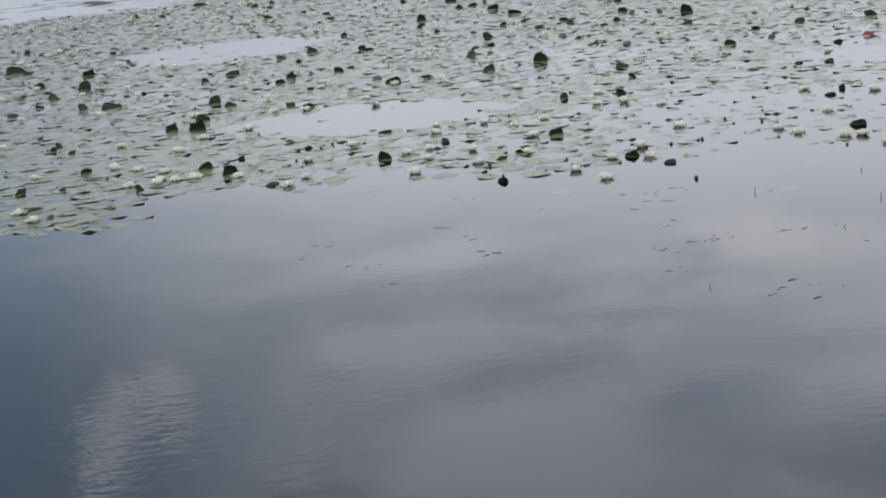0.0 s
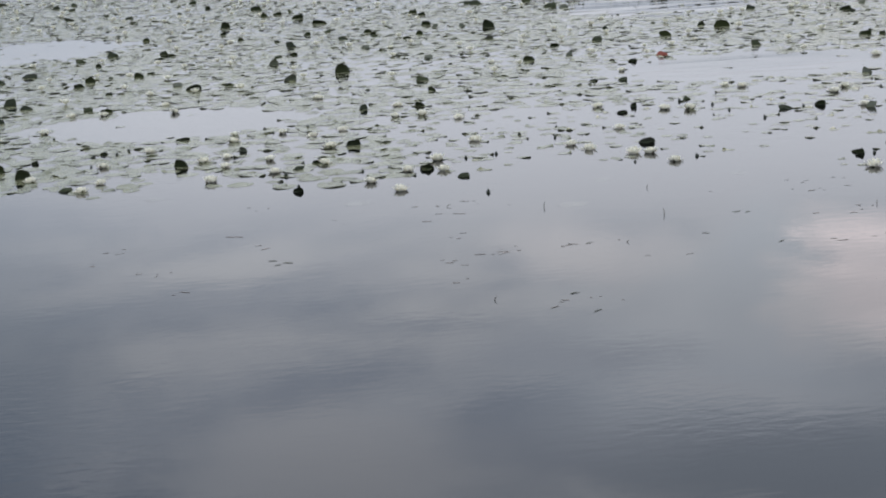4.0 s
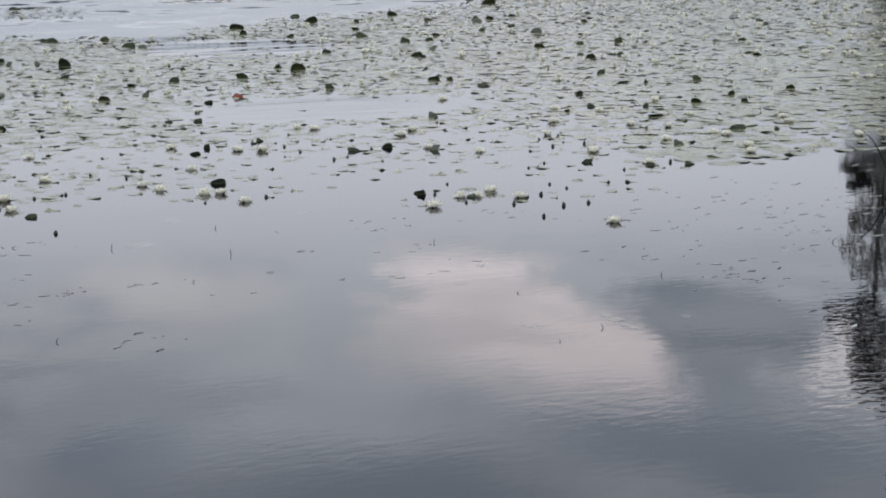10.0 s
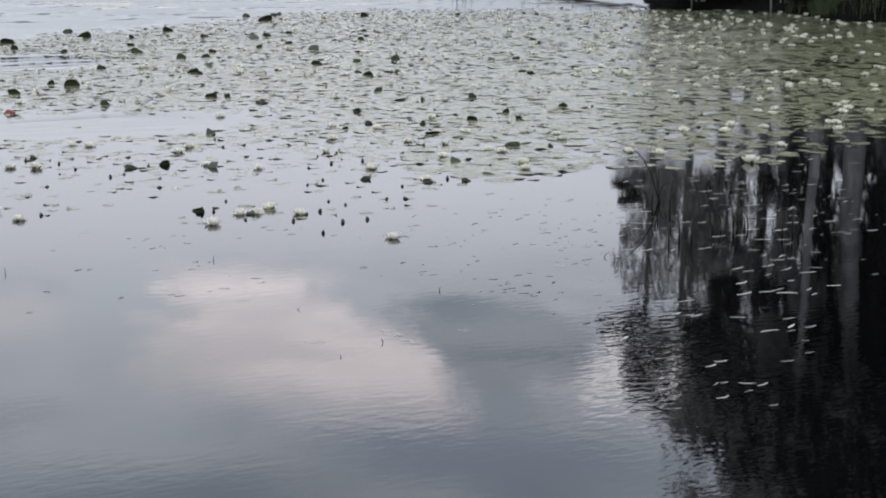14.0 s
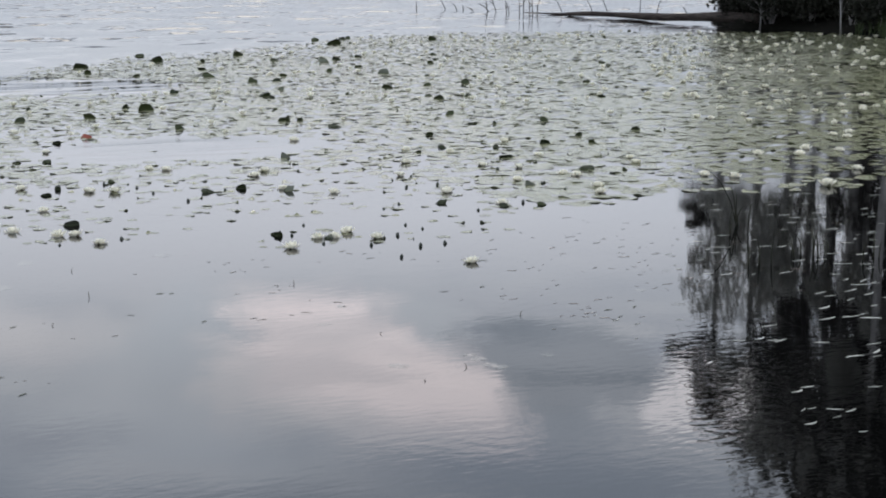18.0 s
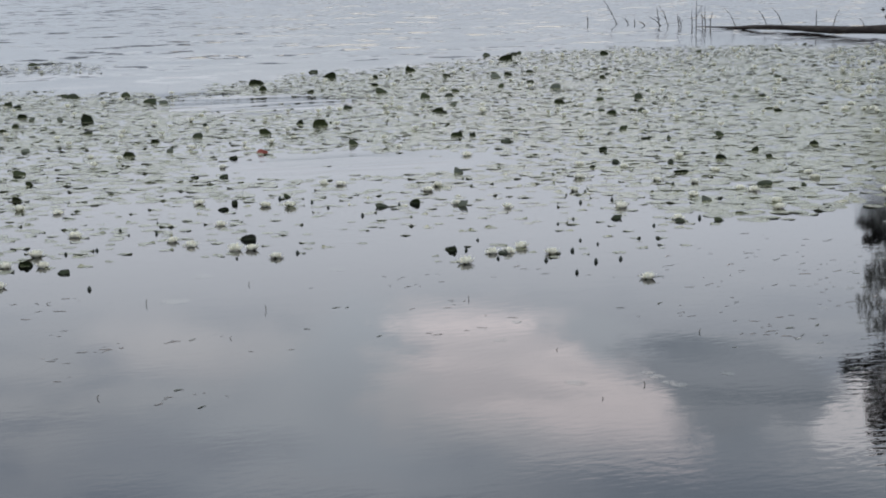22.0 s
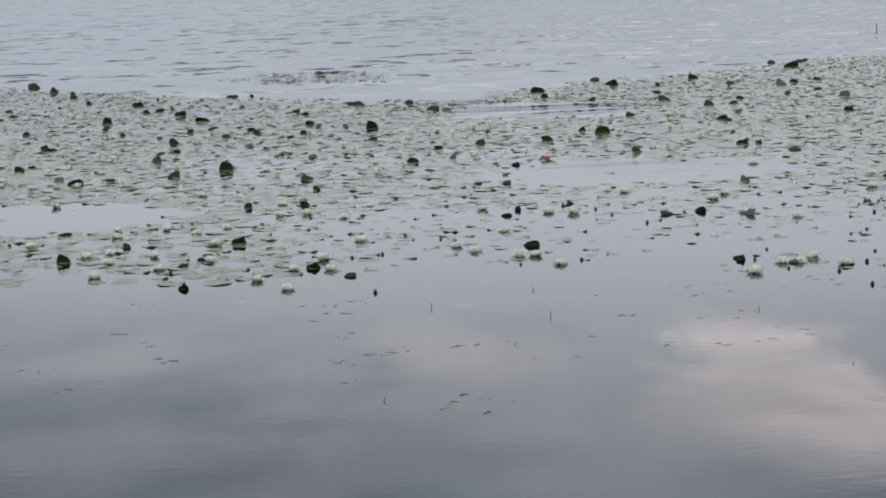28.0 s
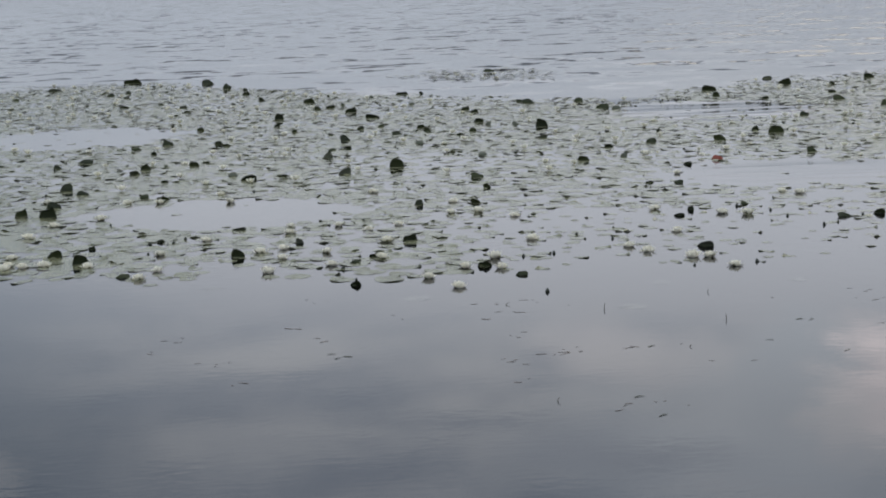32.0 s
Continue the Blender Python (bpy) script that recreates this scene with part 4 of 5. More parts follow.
def build_bank():
    along, across = 90, 34
    verts, faces = [], []
    for i in range(along):
        s = i / (along - 1) * (len(SHORE) - 1)
        k, u = min(int(s), len(SHORE) - 2), 0.0
        u = s - k
        a = Vector(SHORE[k]).lerp(Vector(SHORE[k + 1]), u)
        b = Vector(INLAND[k]).lerp(Vector(INLAND[k + 1]), u)
        for j in range(across):
            f = (j / (across - 1)) ** 2.2
            p = a.lerp(b, f)
            wob = 0.35 * noise.noise((p.x * 0.9, p.y * 0.9, 0)) if j < 8 else 0.0
            x, y = p.x + wob, p.y + wob * 0.5
            z = -0.25 if j == 0 else bank_height(f, x, y) - 0.03
            verts.append((x, y, z))
    for i in range(along - 1):
        for j in range(across - 1):
            k = i * across + j
            faces.append((k, k + across, k + across + 1, k + 1))
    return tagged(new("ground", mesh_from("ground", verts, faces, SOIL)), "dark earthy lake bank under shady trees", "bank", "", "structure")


build_bank()


def on_bank(s, f):
    k = min(int(s), len(SHORE) - 2)
    u = s - k
    p = Vector(SHORE[k]).lerp(Vector(SHORE[k + 1]), u).lerp(Vector(INLAND[k]).lerp(Vector(INLAND[k + 1]), u), f)
    return p.x, p.y, bank_height(f, p.x, p.y) - 0.05


def bank_grass():
    """Tufts of grass and low growth along the water's edge."""
    dice = random.Random(4)
    verts, faces = [], []
    for _ in range(5200):
        s = dice.uniform(3.6, 8.5)
        x, y, z = on_bank(s, dice.uniform(0.002, 0.06))
        turn, lean, tall, wide = dice.uniform(0, 6.3), dice.uniform(0.0, 0.3), dice.uniform(0.12, 0.45), dice.uniform(0.006, 0.016)
        cx, sy = math.cos(turn), math.sin(turn)
        k = len(verts)
        verts += [(x - wide * sy, y + wide * cx, z), (x + wide * sy, y - wide * cx, z), (x + lean * tall * cx, y + lean * tall * sy, z + tall)]
        faces.append((k, k + 1, k + 2))
    ob = new("bank_grass", mesh_from("bank_grass", verts, faces, GRASS, False))
    tagged(ob, "low green grass along the shaded lake bank", "grass", "", "stuff")


bank_grass()


def leaf_cloud(dice, spots, count, size):
    """Many small bent leaves round the given clump centres."""
    verts, faces = [], []
    for _ in range(count):
        cx, cy, cz, r = spots[dice.randrange(len(spots))]
        d = Vector((dice.gauss(0, 1), dice.gauss(0, 1), dice.gauss(0, 0.7)))
        d *= r * dice.uniform(0.3, 1.0) / max(0.4, d.length)
        p = Vector((cx, cy, cz)) + d
        a = Vector((dice.gauss(0, 1), dice.gauss(0, 1), dice.gauss(0, 0.6))).normalized()
        b = a.cross(Vector((dice.gauss(0, 1), dice.gauss(0, 1), dice.gauss(0, 1)))).normalized()
        s = size * dice.uniform(0.6, 1.3)
        k = len(verts)
        verts += [tuple(p - a * s), tuple(p + b * s * 0.45), tuple(p + a * s), tuple(p - b * s * 0.45)]
        faces.append((k, k + 1, k + 2, k + 3))
    return verts, faces


def tree(x, y, z, tall, spread_out, low, seed, leaves, leaf_size, foliage):
    """Tapered trunk, limbs and a ragged crown that begins at the height low."""
    dice = random.Random(seed)
    ob = empty("tree", pose(x, y, z))
    lean_x, lean_y = dice.uniform(-0.07, 0.07), dice.uniform(-0.07, 0.07)
    girth = (0.0085 * tall + 0.03) * dice.choice((0.7, 0.85, 1.0, 1.3, 1.7))
    spine = [(lean_x * tall * f + 0.22 * math.sin(5 * f + seed), lean_y * tall * f, tall * f) for f in (0, 0.12, 0.3, 0.5, 0.7, 0.88, 1.0)]
    part("trunk", mesh_from("trunk", *tube(spine, [girth * 1.35, girth, girth * 0.85, girth * 0.68, girth * 0.48, girth * 0.25, 0.02], 9), BARK), ob)
    spots = []
    for k in range(11):
        f = low + (0.97 - low) * (k + dice.uniform(0, 0.8)) / 11
        turn = dice.uniform(0, 6.3)
        reach = spread_out * (1.0 - 0.6 * ((f - low) / (1.0 - low)) ** 1.4) * dice.uniform(0.6, 1.1)
        root = Vector((lean_x * tall * f + 0.22 * math.sin(5 * f + seed), lean_y * tall * f, tall * f))
        tip = root + Vector((reach * math.cos(turn), reach * math.sin(turn), dice.uniform(0.1, 0.55) * reach))
        mid = root.lerp(tip, 0.5) + Vector((0, 0, -0.06 * reach))
        r = girth * 0.38 * (1.1 - f)
        part("limb", mesh_from("limb", *tube([root, mid, tip], [r + 0.015, r * 0.6 + 0.01, 0.008], 6), BARK), ob)
        for g in (0.45, 0.75, 1.0):
            p = root.lerp(tip, g)
            spots.append((p.x + dice.uniform(-0.3, 0.3), p.y + dice.uniform(-0.3, 0.3), p.z + dice.uniform(-0.2, 0.4), reach * dice.uniform(0.22, 0.40) + 0.2))
    part("crown", mesh_from("crown", *leaf_cloud(dice, spots, leaves, leaf_size), foliage, False), ob)
    return tagged(ob, "tall dark leafy tree with a grey trunk on the bank" if foliage == LEAF else "tree in lighter skylit leaf tone at the end of the wooded bank", "tree", "trees on the bank")


dice = random.Random(77)
# heights fitted to the reflected skyline from the camera: along the shore, inland share, height, crown half width,
# where the crown begins
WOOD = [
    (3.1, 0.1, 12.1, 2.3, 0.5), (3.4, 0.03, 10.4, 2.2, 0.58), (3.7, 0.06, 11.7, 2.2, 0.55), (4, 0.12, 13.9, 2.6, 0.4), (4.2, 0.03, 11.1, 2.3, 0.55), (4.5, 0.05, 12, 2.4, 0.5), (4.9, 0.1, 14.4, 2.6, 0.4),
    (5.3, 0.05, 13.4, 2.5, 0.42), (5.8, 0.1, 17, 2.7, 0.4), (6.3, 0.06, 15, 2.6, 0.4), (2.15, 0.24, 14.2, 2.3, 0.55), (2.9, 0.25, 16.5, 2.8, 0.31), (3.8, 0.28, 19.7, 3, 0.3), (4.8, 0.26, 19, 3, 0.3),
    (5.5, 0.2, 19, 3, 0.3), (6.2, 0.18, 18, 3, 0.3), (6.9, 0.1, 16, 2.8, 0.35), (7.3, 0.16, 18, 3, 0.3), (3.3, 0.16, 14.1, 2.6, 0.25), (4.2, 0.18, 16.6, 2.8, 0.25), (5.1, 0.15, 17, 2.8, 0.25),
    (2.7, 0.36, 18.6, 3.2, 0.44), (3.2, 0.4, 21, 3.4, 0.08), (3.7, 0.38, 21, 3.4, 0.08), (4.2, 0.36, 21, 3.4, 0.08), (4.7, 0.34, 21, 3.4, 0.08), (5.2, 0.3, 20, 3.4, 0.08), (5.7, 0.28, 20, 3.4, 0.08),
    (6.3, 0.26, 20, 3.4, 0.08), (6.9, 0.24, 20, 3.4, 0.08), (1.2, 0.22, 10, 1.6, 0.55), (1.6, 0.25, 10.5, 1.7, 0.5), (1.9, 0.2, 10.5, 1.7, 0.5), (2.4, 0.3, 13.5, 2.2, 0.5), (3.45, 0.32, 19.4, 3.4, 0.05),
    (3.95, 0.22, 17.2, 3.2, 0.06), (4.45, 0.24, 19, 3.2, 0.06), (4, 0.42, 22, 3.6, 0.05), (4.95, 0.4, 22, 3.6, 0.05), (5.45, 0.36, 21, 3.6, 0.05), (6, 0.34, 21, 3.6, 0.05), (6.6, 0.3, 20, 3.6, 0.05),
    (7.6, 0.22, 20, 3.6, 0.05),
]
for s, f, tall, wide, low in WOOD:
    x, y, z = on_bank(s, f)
    # these trees carry the foliage with skylight in its colour
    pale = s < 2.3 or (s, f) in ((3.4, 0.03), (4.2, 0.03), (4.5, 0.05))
    tree(x, y, z, tall, wide, low, int(s * 100 + f * 1000), (4500 if s == 2.15 else 350 if s < 2.2 else 700 if pale else 9000 if f > 0.11 and s < 3.5 else 6000 if f > 0.11 else 2600), 0.26 if f > 0.11 and s > 2.3 else 0.15, SKYLIT_LEAF if pale else LEAF)


def edge_tree(x, y, tall, clumps, seed):
    """A thin tree at the wood's edge, shaped to fit the camera's view: clumps of leaves given by their sideways offset
    across it, height, half width, half height, leaf count and tone.
    """
    dice = random.Random(seed)
    far = math.hypot(x, y)
    side = Vector((y / far, -x / far, 0))
    ob = empty("tree", pose(x, y, 0.35))
    spine = [(0.10 * math.sin(4 * f + seed), 0.10 * math.sin(3 * f), tall * f) for f in (-0.08, 0.1, 0.3, 0.5, 0.7, 0.88, 1.0)]
    part("trunk", mesh_from("trunk", *tube(spine, [0.13, 0.10, 0.085, 0.07, 0.05, 0.03, 0.012], 9), BARK), ob)
    tones = {0: ([], []), 1: ([], [])}
    for off, high, wide, thick, count, tone in clumps:
        middle = side * off + Vector((0, 0, high))
        root = Vector((0, 0, max(0.5, high - 0.7 - 0.3 * abs(off))))
        part("limb", mesh_from("limb", *tube([root, root.lerp(middle, 0.55) + Vector((0, 0, 0.06)), middle], [0.028, 0.017, 0.006], 6), BARK), ob)
        verts, faces = tones[tone]
        airy = (seed == 0 and 4.2 < high < 6.75) or (seed == 1 and off < 0.2 and high < 6.0) or (seed == 2 and high < 4.5)
        for _ in range(int(count * (0.75 if airy else 2.2 if tone else 1.2))):
            # lighter clumps are moved towards the camera, clear of the darker leaves
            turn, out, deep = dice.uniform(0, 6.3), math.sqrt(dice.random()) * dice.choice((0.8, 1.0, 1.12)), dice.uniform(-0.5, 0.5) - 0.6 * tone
            p = middle + side * (wide * out * math.cos(turn)) + Vector((x / far, y / far, 0)) * deep + Vector((0, 0, thick * out * math.sin(turn)))
            a = Vector((dice.gauss(0, 1), dice.gauss(0, 1), dice.gauss(0, 0.7))).normalized()
            b = a.cross(Vector((dice.gauss(0, 1), dice.gauss(0, 1), dice.gauss(0, 1)))).normalized()
            size = (0.055 if airy else 0.075) * dice.uniform(0.6, 1.3)
            k = len(verts)
            verts += [tuple(p - a * size), tuple(p + b * size * 0.45), tuple(p + a * size), tuple(p - b * size * 0.45)]
            faces.append((k, k + 1, k + 2, k + 3))
    for (verts, faces), foliage, label in ((tones[0], EDGE_LEAF, "dark leaf clumps"), (tones[1], SKYLIT_LEAF, "thin leaf clumps in the lighter skylit tone")):
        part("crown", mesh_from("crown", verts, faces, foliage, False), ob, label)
    return tagged(ob, "slender tree with ragged leaf clumps at the wood's edge", "tree", "trees on the bank")


# foot x, y, height of the trunk, then the clumps, fitted to the reflected outline from the camera
EDGE_TREES = [
    (22.1, 31.6, 8.7, [(-0.45, 3.72, 0.38, 0.16, 700, 0), (-0.4, 4.12, 0.34, 0.1, 320, 0), (-0.1, 3.75, 0.36, 0.36, 620, 0), (-0.5, 3.3, 0.24, 0.1, 200, 0), (-0.31, 4.83, 0.34, 0.32, 320, 1), (-0.52, 5.46, 0.3, 0.25, 260, 1), (-0.05, 5.32, 0.34, 0.35, 250, 1), (-0.72, 7.01, 0.4, 0.21, 300, 0), (-0.25, 6.93, 0.34, 0.35, 260, 0), (-0.25, 7.79, 0.34, 0.42, 420, 0), (-0.18, 8.44, 0.34, 0.25, 350, 0), (0.16, 6.23, 0.2, 0.18, 80, 1), (0.35, 4.1, 0.3, 0.6, 420, 1), (0.3, 5.2, 0.3, 0.5, 300, 1), (-0.1, 4.45, 0.38, 0.3, 420, 1), (0.15, 3.45, 0.6, 0.4, 520, 1), (0.05, 5.7, 0.35, 0.25, 300, 1), (-0.3, 5.9, 0.28, 0.2, 240, 1), (-0.45, 4.95, 0.25, 0.3, 240, 0)]),
    (21.9, 29.9, 9.1, [(-0.47, 3.63, 0.52, 0.41, 420, 1), (-0.4, 4.29, 0.39, 0.34, 200, 1), (-0.27, 5.03, 0.52, 0.48, 450, 1), (0.12, 5.9, 0.32, 0.48, 380, 0), (-0.4, 6.72, 0.39, 0.34, 330, 1), (-0.53, 7.54, 0.32, 0.41, 400, 0), (-0.4, 8.45, 0.32, 0.24, 350, 0), (0.31, 6.86, 0.39, 0.61, 800, 0), (0.18, 7.75, 0.32, 0.34, 450, 0), (0.31, 8.66, 0.32, 0.34, 500, 0), (0.05, 9.01, 0.26, 0.2, 250, 0), (0.35, 3.9, 0.4, 0.7, 600, 1), (0.3, 4.9, 0.4, 0.5, 420, 1), (-0.6, 5.7, 0.3, 0.3, 260, 1), (-0.35, 4.6, 0.5, 0.45, 420, 1), (0.0, 3.3, 0.9, 0.4, 900, 1), (-0.15, 5.6, 0.5, 0.3, 360, 1)]),
    (22.4, 28.6, 10.0, [(-0.68, 3.77, 0.44, 0.47, 350, 1), (0.0, 3.2, 0.9, 0.45, 900, 1), (0.2, 2.5, 0.9, 0.5, 900, 0), (-0.55, 4.62, 0.38, 0.47, 350, 1), (0.08, 3.77, 0.25, 0.13, 150, 1), (-0.3, 5.48, 0.44, 0.47, 600, 0), (-0.3, 6.41, 0.51, 0.6, 1100, 0), (-0.42, 7.56, 0.51, 0.6, 1100, 0), (-0.3, 8.58, 0.51, 0.47, 1000, 0), (0.21, 9.41, 0.44, 0.47, 900, 0), (0.46, 7.96, 0.57, 0.8, 1500, 0), (0.35, 9.9, 0.45, 0.45, 900, 0), (-0.45, 3.5, 0.4, 0.55, 520, 0), (0.15, 4.95, 0.25, 0.4, 250, 1), (0.45, 4.3, 0.3, 0.9, 500, 0), (-0.2, 3.9, 0.4, 0.7, 420, 1), (0.5, 5.8, 0.35, 0.5, 420, 0)]),
    (22.8, 27.2, 10.5, [(-0.48, 6.48, 0.31, 0.59, 500, 1), (0.2, 6.08, 0.37, 0.65, 900, 0), (0.27, 7.53, 0.62, 0.78, 1800, 0), (-0.23, 8.88, 0.62, 0.65, 1700, 0), (0.76, 8.94, 0.62, 0.78, 1800, 0), (1.44, 7.73, 0.62, 0.98, 1800, 0), (0.2, 9.9, 0.62, 0.6, 1600, 0), (1.25, 9.9, 0.62, 0.7, 1600, 0), (1.38, 6.08, 0.37, 0.65, 800, 0), (-0.35, 4.53, 0.31, 0.52, 250, 1), (0.39, 3.83, 0.19, 0.98, 400, 0), (1.51, 4.15, 0.25, 1.3, 600, 0), (-0.5, 5.4, 0.3, 0.4, 420, 0), (-0.2, 3.2, 0.7, 0.5, 900, 0), (0.3, 2.4, 1.0, 0.6, 1200, 0), (0.75, 4.2, 0.35, 1.0, 900, 0), (1.5, 3.7, 0.4, 1.2, 900, 0), (0.2, 4.3, 0.25, 0.9, 500, 0), (0.9, 4.4, 0.25, 1.2, 420, 1), (0.1, 5.3, 0.3, 0.5, 350, 1)]),
]
for seed, (x, y, tall, clumps) in enumerate(EDGE_TREES):
    edge_tree(x, y, tall, clumps, seed)


def shrub(x, y, z, size, seed):
    dice = random.Random(seed)
    ob = empty("shrub", pose(x, y, z))
    spots = []
    for k in range(7):
        turn, reach = dice.uniform(0, 6.3), size * dice.uniform(0.3, 0.8)
        tip = (reach * math.cos(turn), reach * math.sin(turn), size * dice.uniform(0.6, 1.3))
        part("branch", mesh_from("branch", *tube([(0, 0, -0.1), (tip[0] * 0.4, tip[1] * 0.4, tip[2] * 0.6), tip], [0.025, 0.015, 0.005], 5), BARK), ob)
        spots.append((tip[0], tip[1], tip[2], size * 0.4))
        spots.append((tip[0] * 0.6, tip[1] * 0.6, tip[2] * 0.6, size * 0.45))
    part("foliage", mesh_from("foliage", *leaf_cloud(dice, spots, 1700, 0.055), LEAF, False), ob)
    return tagged(ob, "dark low shrub in the shade of the bank", "shrub", "shrubs on the bank")


for n_shrub in range(42):
    s = 1.6 + n_shrub * 0.125
    x, y, z = on_bank(s, 0.008 + 0.04 * dice.random())
    shrub(x, y, z - 0.15, dice.uniform(0.45, 1.0) + (0.2 if s < 2.1 else 0.0), n_shrub)


def sapling(x, y, tall, seed):
    """A thin pale stem with a few bare twigs at the water's edge."""
    dice = random.Random(seed)
    ob = empty("sapling", pose(x, y, -0.05))
    line = [(0.04 * math.sin(2.2 * f * tall + seed), 0.03 * math.sin(1.7 * f * tall), tall * f) for f in (0, 0.15, 0.35, 0.6, 0.8, 1.0)]
    part("stem", mesh_from("sapling_stem", *tube(line, [0.019, 0.016, 0.013, 0.010, 0.007, 0.003], 7), BARK), ob)
    for k in range(5):
        px, py, pz = line[1 + k % 4]
        turn, reach = dice.uniform(0, 6.3), dice.uniform(0.25, 0.5)
        part("twig", mesh_from("sapling_twig", *tube([(px, py, pz), (px + 0.5 * reach * math.cos(turn), py + 0.5 * reach * math.sin(turn), pz + 0.25 * reach), (px + reach * math.cos(turn), py + reach * math.sin(turn), pz + 0.6 * reach)], [0.008, 0.005, 0.002], 5), BARK), ob)
    return tagged(ob, "thin pale bare sapling standing before the dark bank", "sapling", "saplings on the bank")


for seed, (x, y, tall) in enumerate(((20.95, 28.65, 2.6), (20.75, 25.9, 3.0))):
    sapling(x, y, tall, seed)

# ---------------------------------------------------------------- fallen log with its dead twigs
fallen = empty("fallen_log", pose(21.2, 37.0, 0.0))
steps = [i / 12 for i in range(13)]
log_line = [(0.10 * math.sin(4 * f) - 0.05, -8.1 * f, 0.012 + 0.19 * f + 0.02 * math.sin(9 * f)) for f in steps]
part("trunk", mesh_from("log_trunk", *tube([(-0.62, 0.95, 0.03), (-0.35, 0.45, 0.02)] + log_line, [0.008, 0.018] + [0.032 + 0.080 * f ** 0.7 + 0.008 * math.sin(17 * f) for f in steps], 12), LOG), fallen)
dice = random.Random(15)
for k in range(6):
    f = 0.04 + 0.13 * k
    x0, y0, z0 = log_line[min(12, int(f * 12))]
    tall = dice.uniform(0.18, 0.5)
    bent = dice.uniform(-0.3, 0.25)
    part("dead_branch", mesh_from("dead_branch", *tube([(x0, y0, z0), (x0 + bent * 0.4, y0 + 0.05, z0 + tall * 0.6), (x0 + bent, y0 + 0.1, z0 + tall)], [0.011, 0.008, 0.003], 5), LOG), fallen)
tagged(fallen, "fallen dark tree trunk reaching from the bank into the lake", "log")


def twig_clump(x, y, seed, lean, tall):
    """A dead twig with a side shoot that sticks up out of the water."""
    dice = random.Random(seed)
    ob = empty("dead_twig", pose(x, y, 0))
    bow = dice.uniform(-0.03, 0.03)
    part("stem", mesh_from("twig_stem", *tube([(0, 0, -0.08), (lean * 0.5 + bow, 0.03, tall * 0.55), (lean, 0.05, tall)], [0.013, 0.010, 0.004], 5), LOG), ob)
    side = dice.choice((-1, 1)) * tall * dice.uniform(0.15, 0.4)
    part("side_shoot", mesh_from("twig_shoot", *tube([(lean * 0.35, 0.02, tall * 0.35), (lean * 0.35 + side, 0.03, tall * dice.uniform(0.5, 0.8))], [0.010, 0.004], 5), LOG), ob)
    return tagged(ob, "dead grey twig sticking up out of the lake", "twig", "dead twigs in the water")


# x, y of the foot, then how far it leans sideways and how high it stands
TWIGS = [(19.59, 42.12, 0.0, 0.2), (20.53, 42.22, -0.43, 0.66), (20.58, 41.64, -0.2, 0.17), (20.7, 41.52, 0.0, 0.12), (20.42, 40.27, -0.24, 0.1), (20.71, 39.97, -0.38, 0.22), (20.66, 39.53, -0.25, 0.5), (20.49, 39.7, -0.07, 0.48), (20.69, 39.02, -0.04, 0.3), (20.74, 38.98, -0.09, 0.27), (20.76, 38.49, 0.0, 0.4), (20.83, 38.42, 0.04, 0.71), (20.79, 38.0, -0.01, 0.41), (20.84, 37.95, 0.01, 0.51), (20.92, 37.87, 0.11, 0.38)]
for n_twig, (x, y, lean, tall) in enumerate(TWIGS):
    twig_clump(x, y, n_twig, lean, tall)


# ---------------------------------------------------------------- reeds and grass in the near water


def reed_clump(x, y, seed, count, tall, droop):
    dice = random.Random(seed)
    ob = empty("reed_clump", pose(x, y, 0))
    for k in range(count):
        turn, h = dice.uniform(0, 6.3), tall * dice.uniform(0.55, 1.0)
        px, py = dice.uniform(-0.09, 0.09), dice.uniform(-0.09, 0.09)
        out = h * droop * dice.uniform(0.2, 1.0)
        c, s = math.cos(turn), math.sin(turn)
        line = [(px, py, -0.06), (px + 0.2 * out * c, py + 0.2 * out * s, h * 0.55), (px + 0.6 * out * c, py + 0.6 * out * s, h * 0.92), (px + out * c, py + out * s, h * (1.0 - 0.35 * droop))]
        part("blade", mesh_from("reed_blade", *tube(line, [0.0050, 0.0046, 0.0034, 0.0010], 4), REED), ob)
    return tagged(ob, "thin dark green reeds standing in shallow water", "reeds", "reeds in the water")


for x, y, count, tall, droop in ((6.17, 8.50, 3, 0.20, 0.15), (6.04, 7.72, 6, 0.17, 0.75), (6.15, 7.76, 4, 0.15, 0.85), (5.70, 7.57, 3, 0.20, 0.3), (6.31, 7.45, 3, 0.16, 0.3)):
    reed_clump(x, y, int(x * 100), count, tall, droop)


# two taller reeds from one root, their tips bent over
bent_reeds = empty("reed_clump", pose(6.34, 8.80, 0))
for end_x, end_y, top, thick in ((-0.23, 0.12, 0.37, 0.0042), (-0.04, 0.02, 0.24, 0.0045), (0.02, 0.03, 0.20, 0.0046), (0.05, -0.02, 0.12, 0.0040), (-0.06, -0.03, 0.10, 0.0036)):
    line = [(0.02, 0, -0.05), (0.15 * end_x, 0.15 * end_y, top * 0.42), (0.40 * end_x, 0.40 * end_y, top * 0.75), (0.70 * end_x, 0.70 * end_y, top * 0.95), (end_x, end_y, top)]
    part("blade", mesh_from("reed_blade", *tube(line, [thick, thick, thick * 0.85, thick * 0.6, 0.001], 5), REED), bent_reeds)
tagged(bent_reeds, "dark bent reeds leaning over the shaded water", "reeds", "reeds in the water")


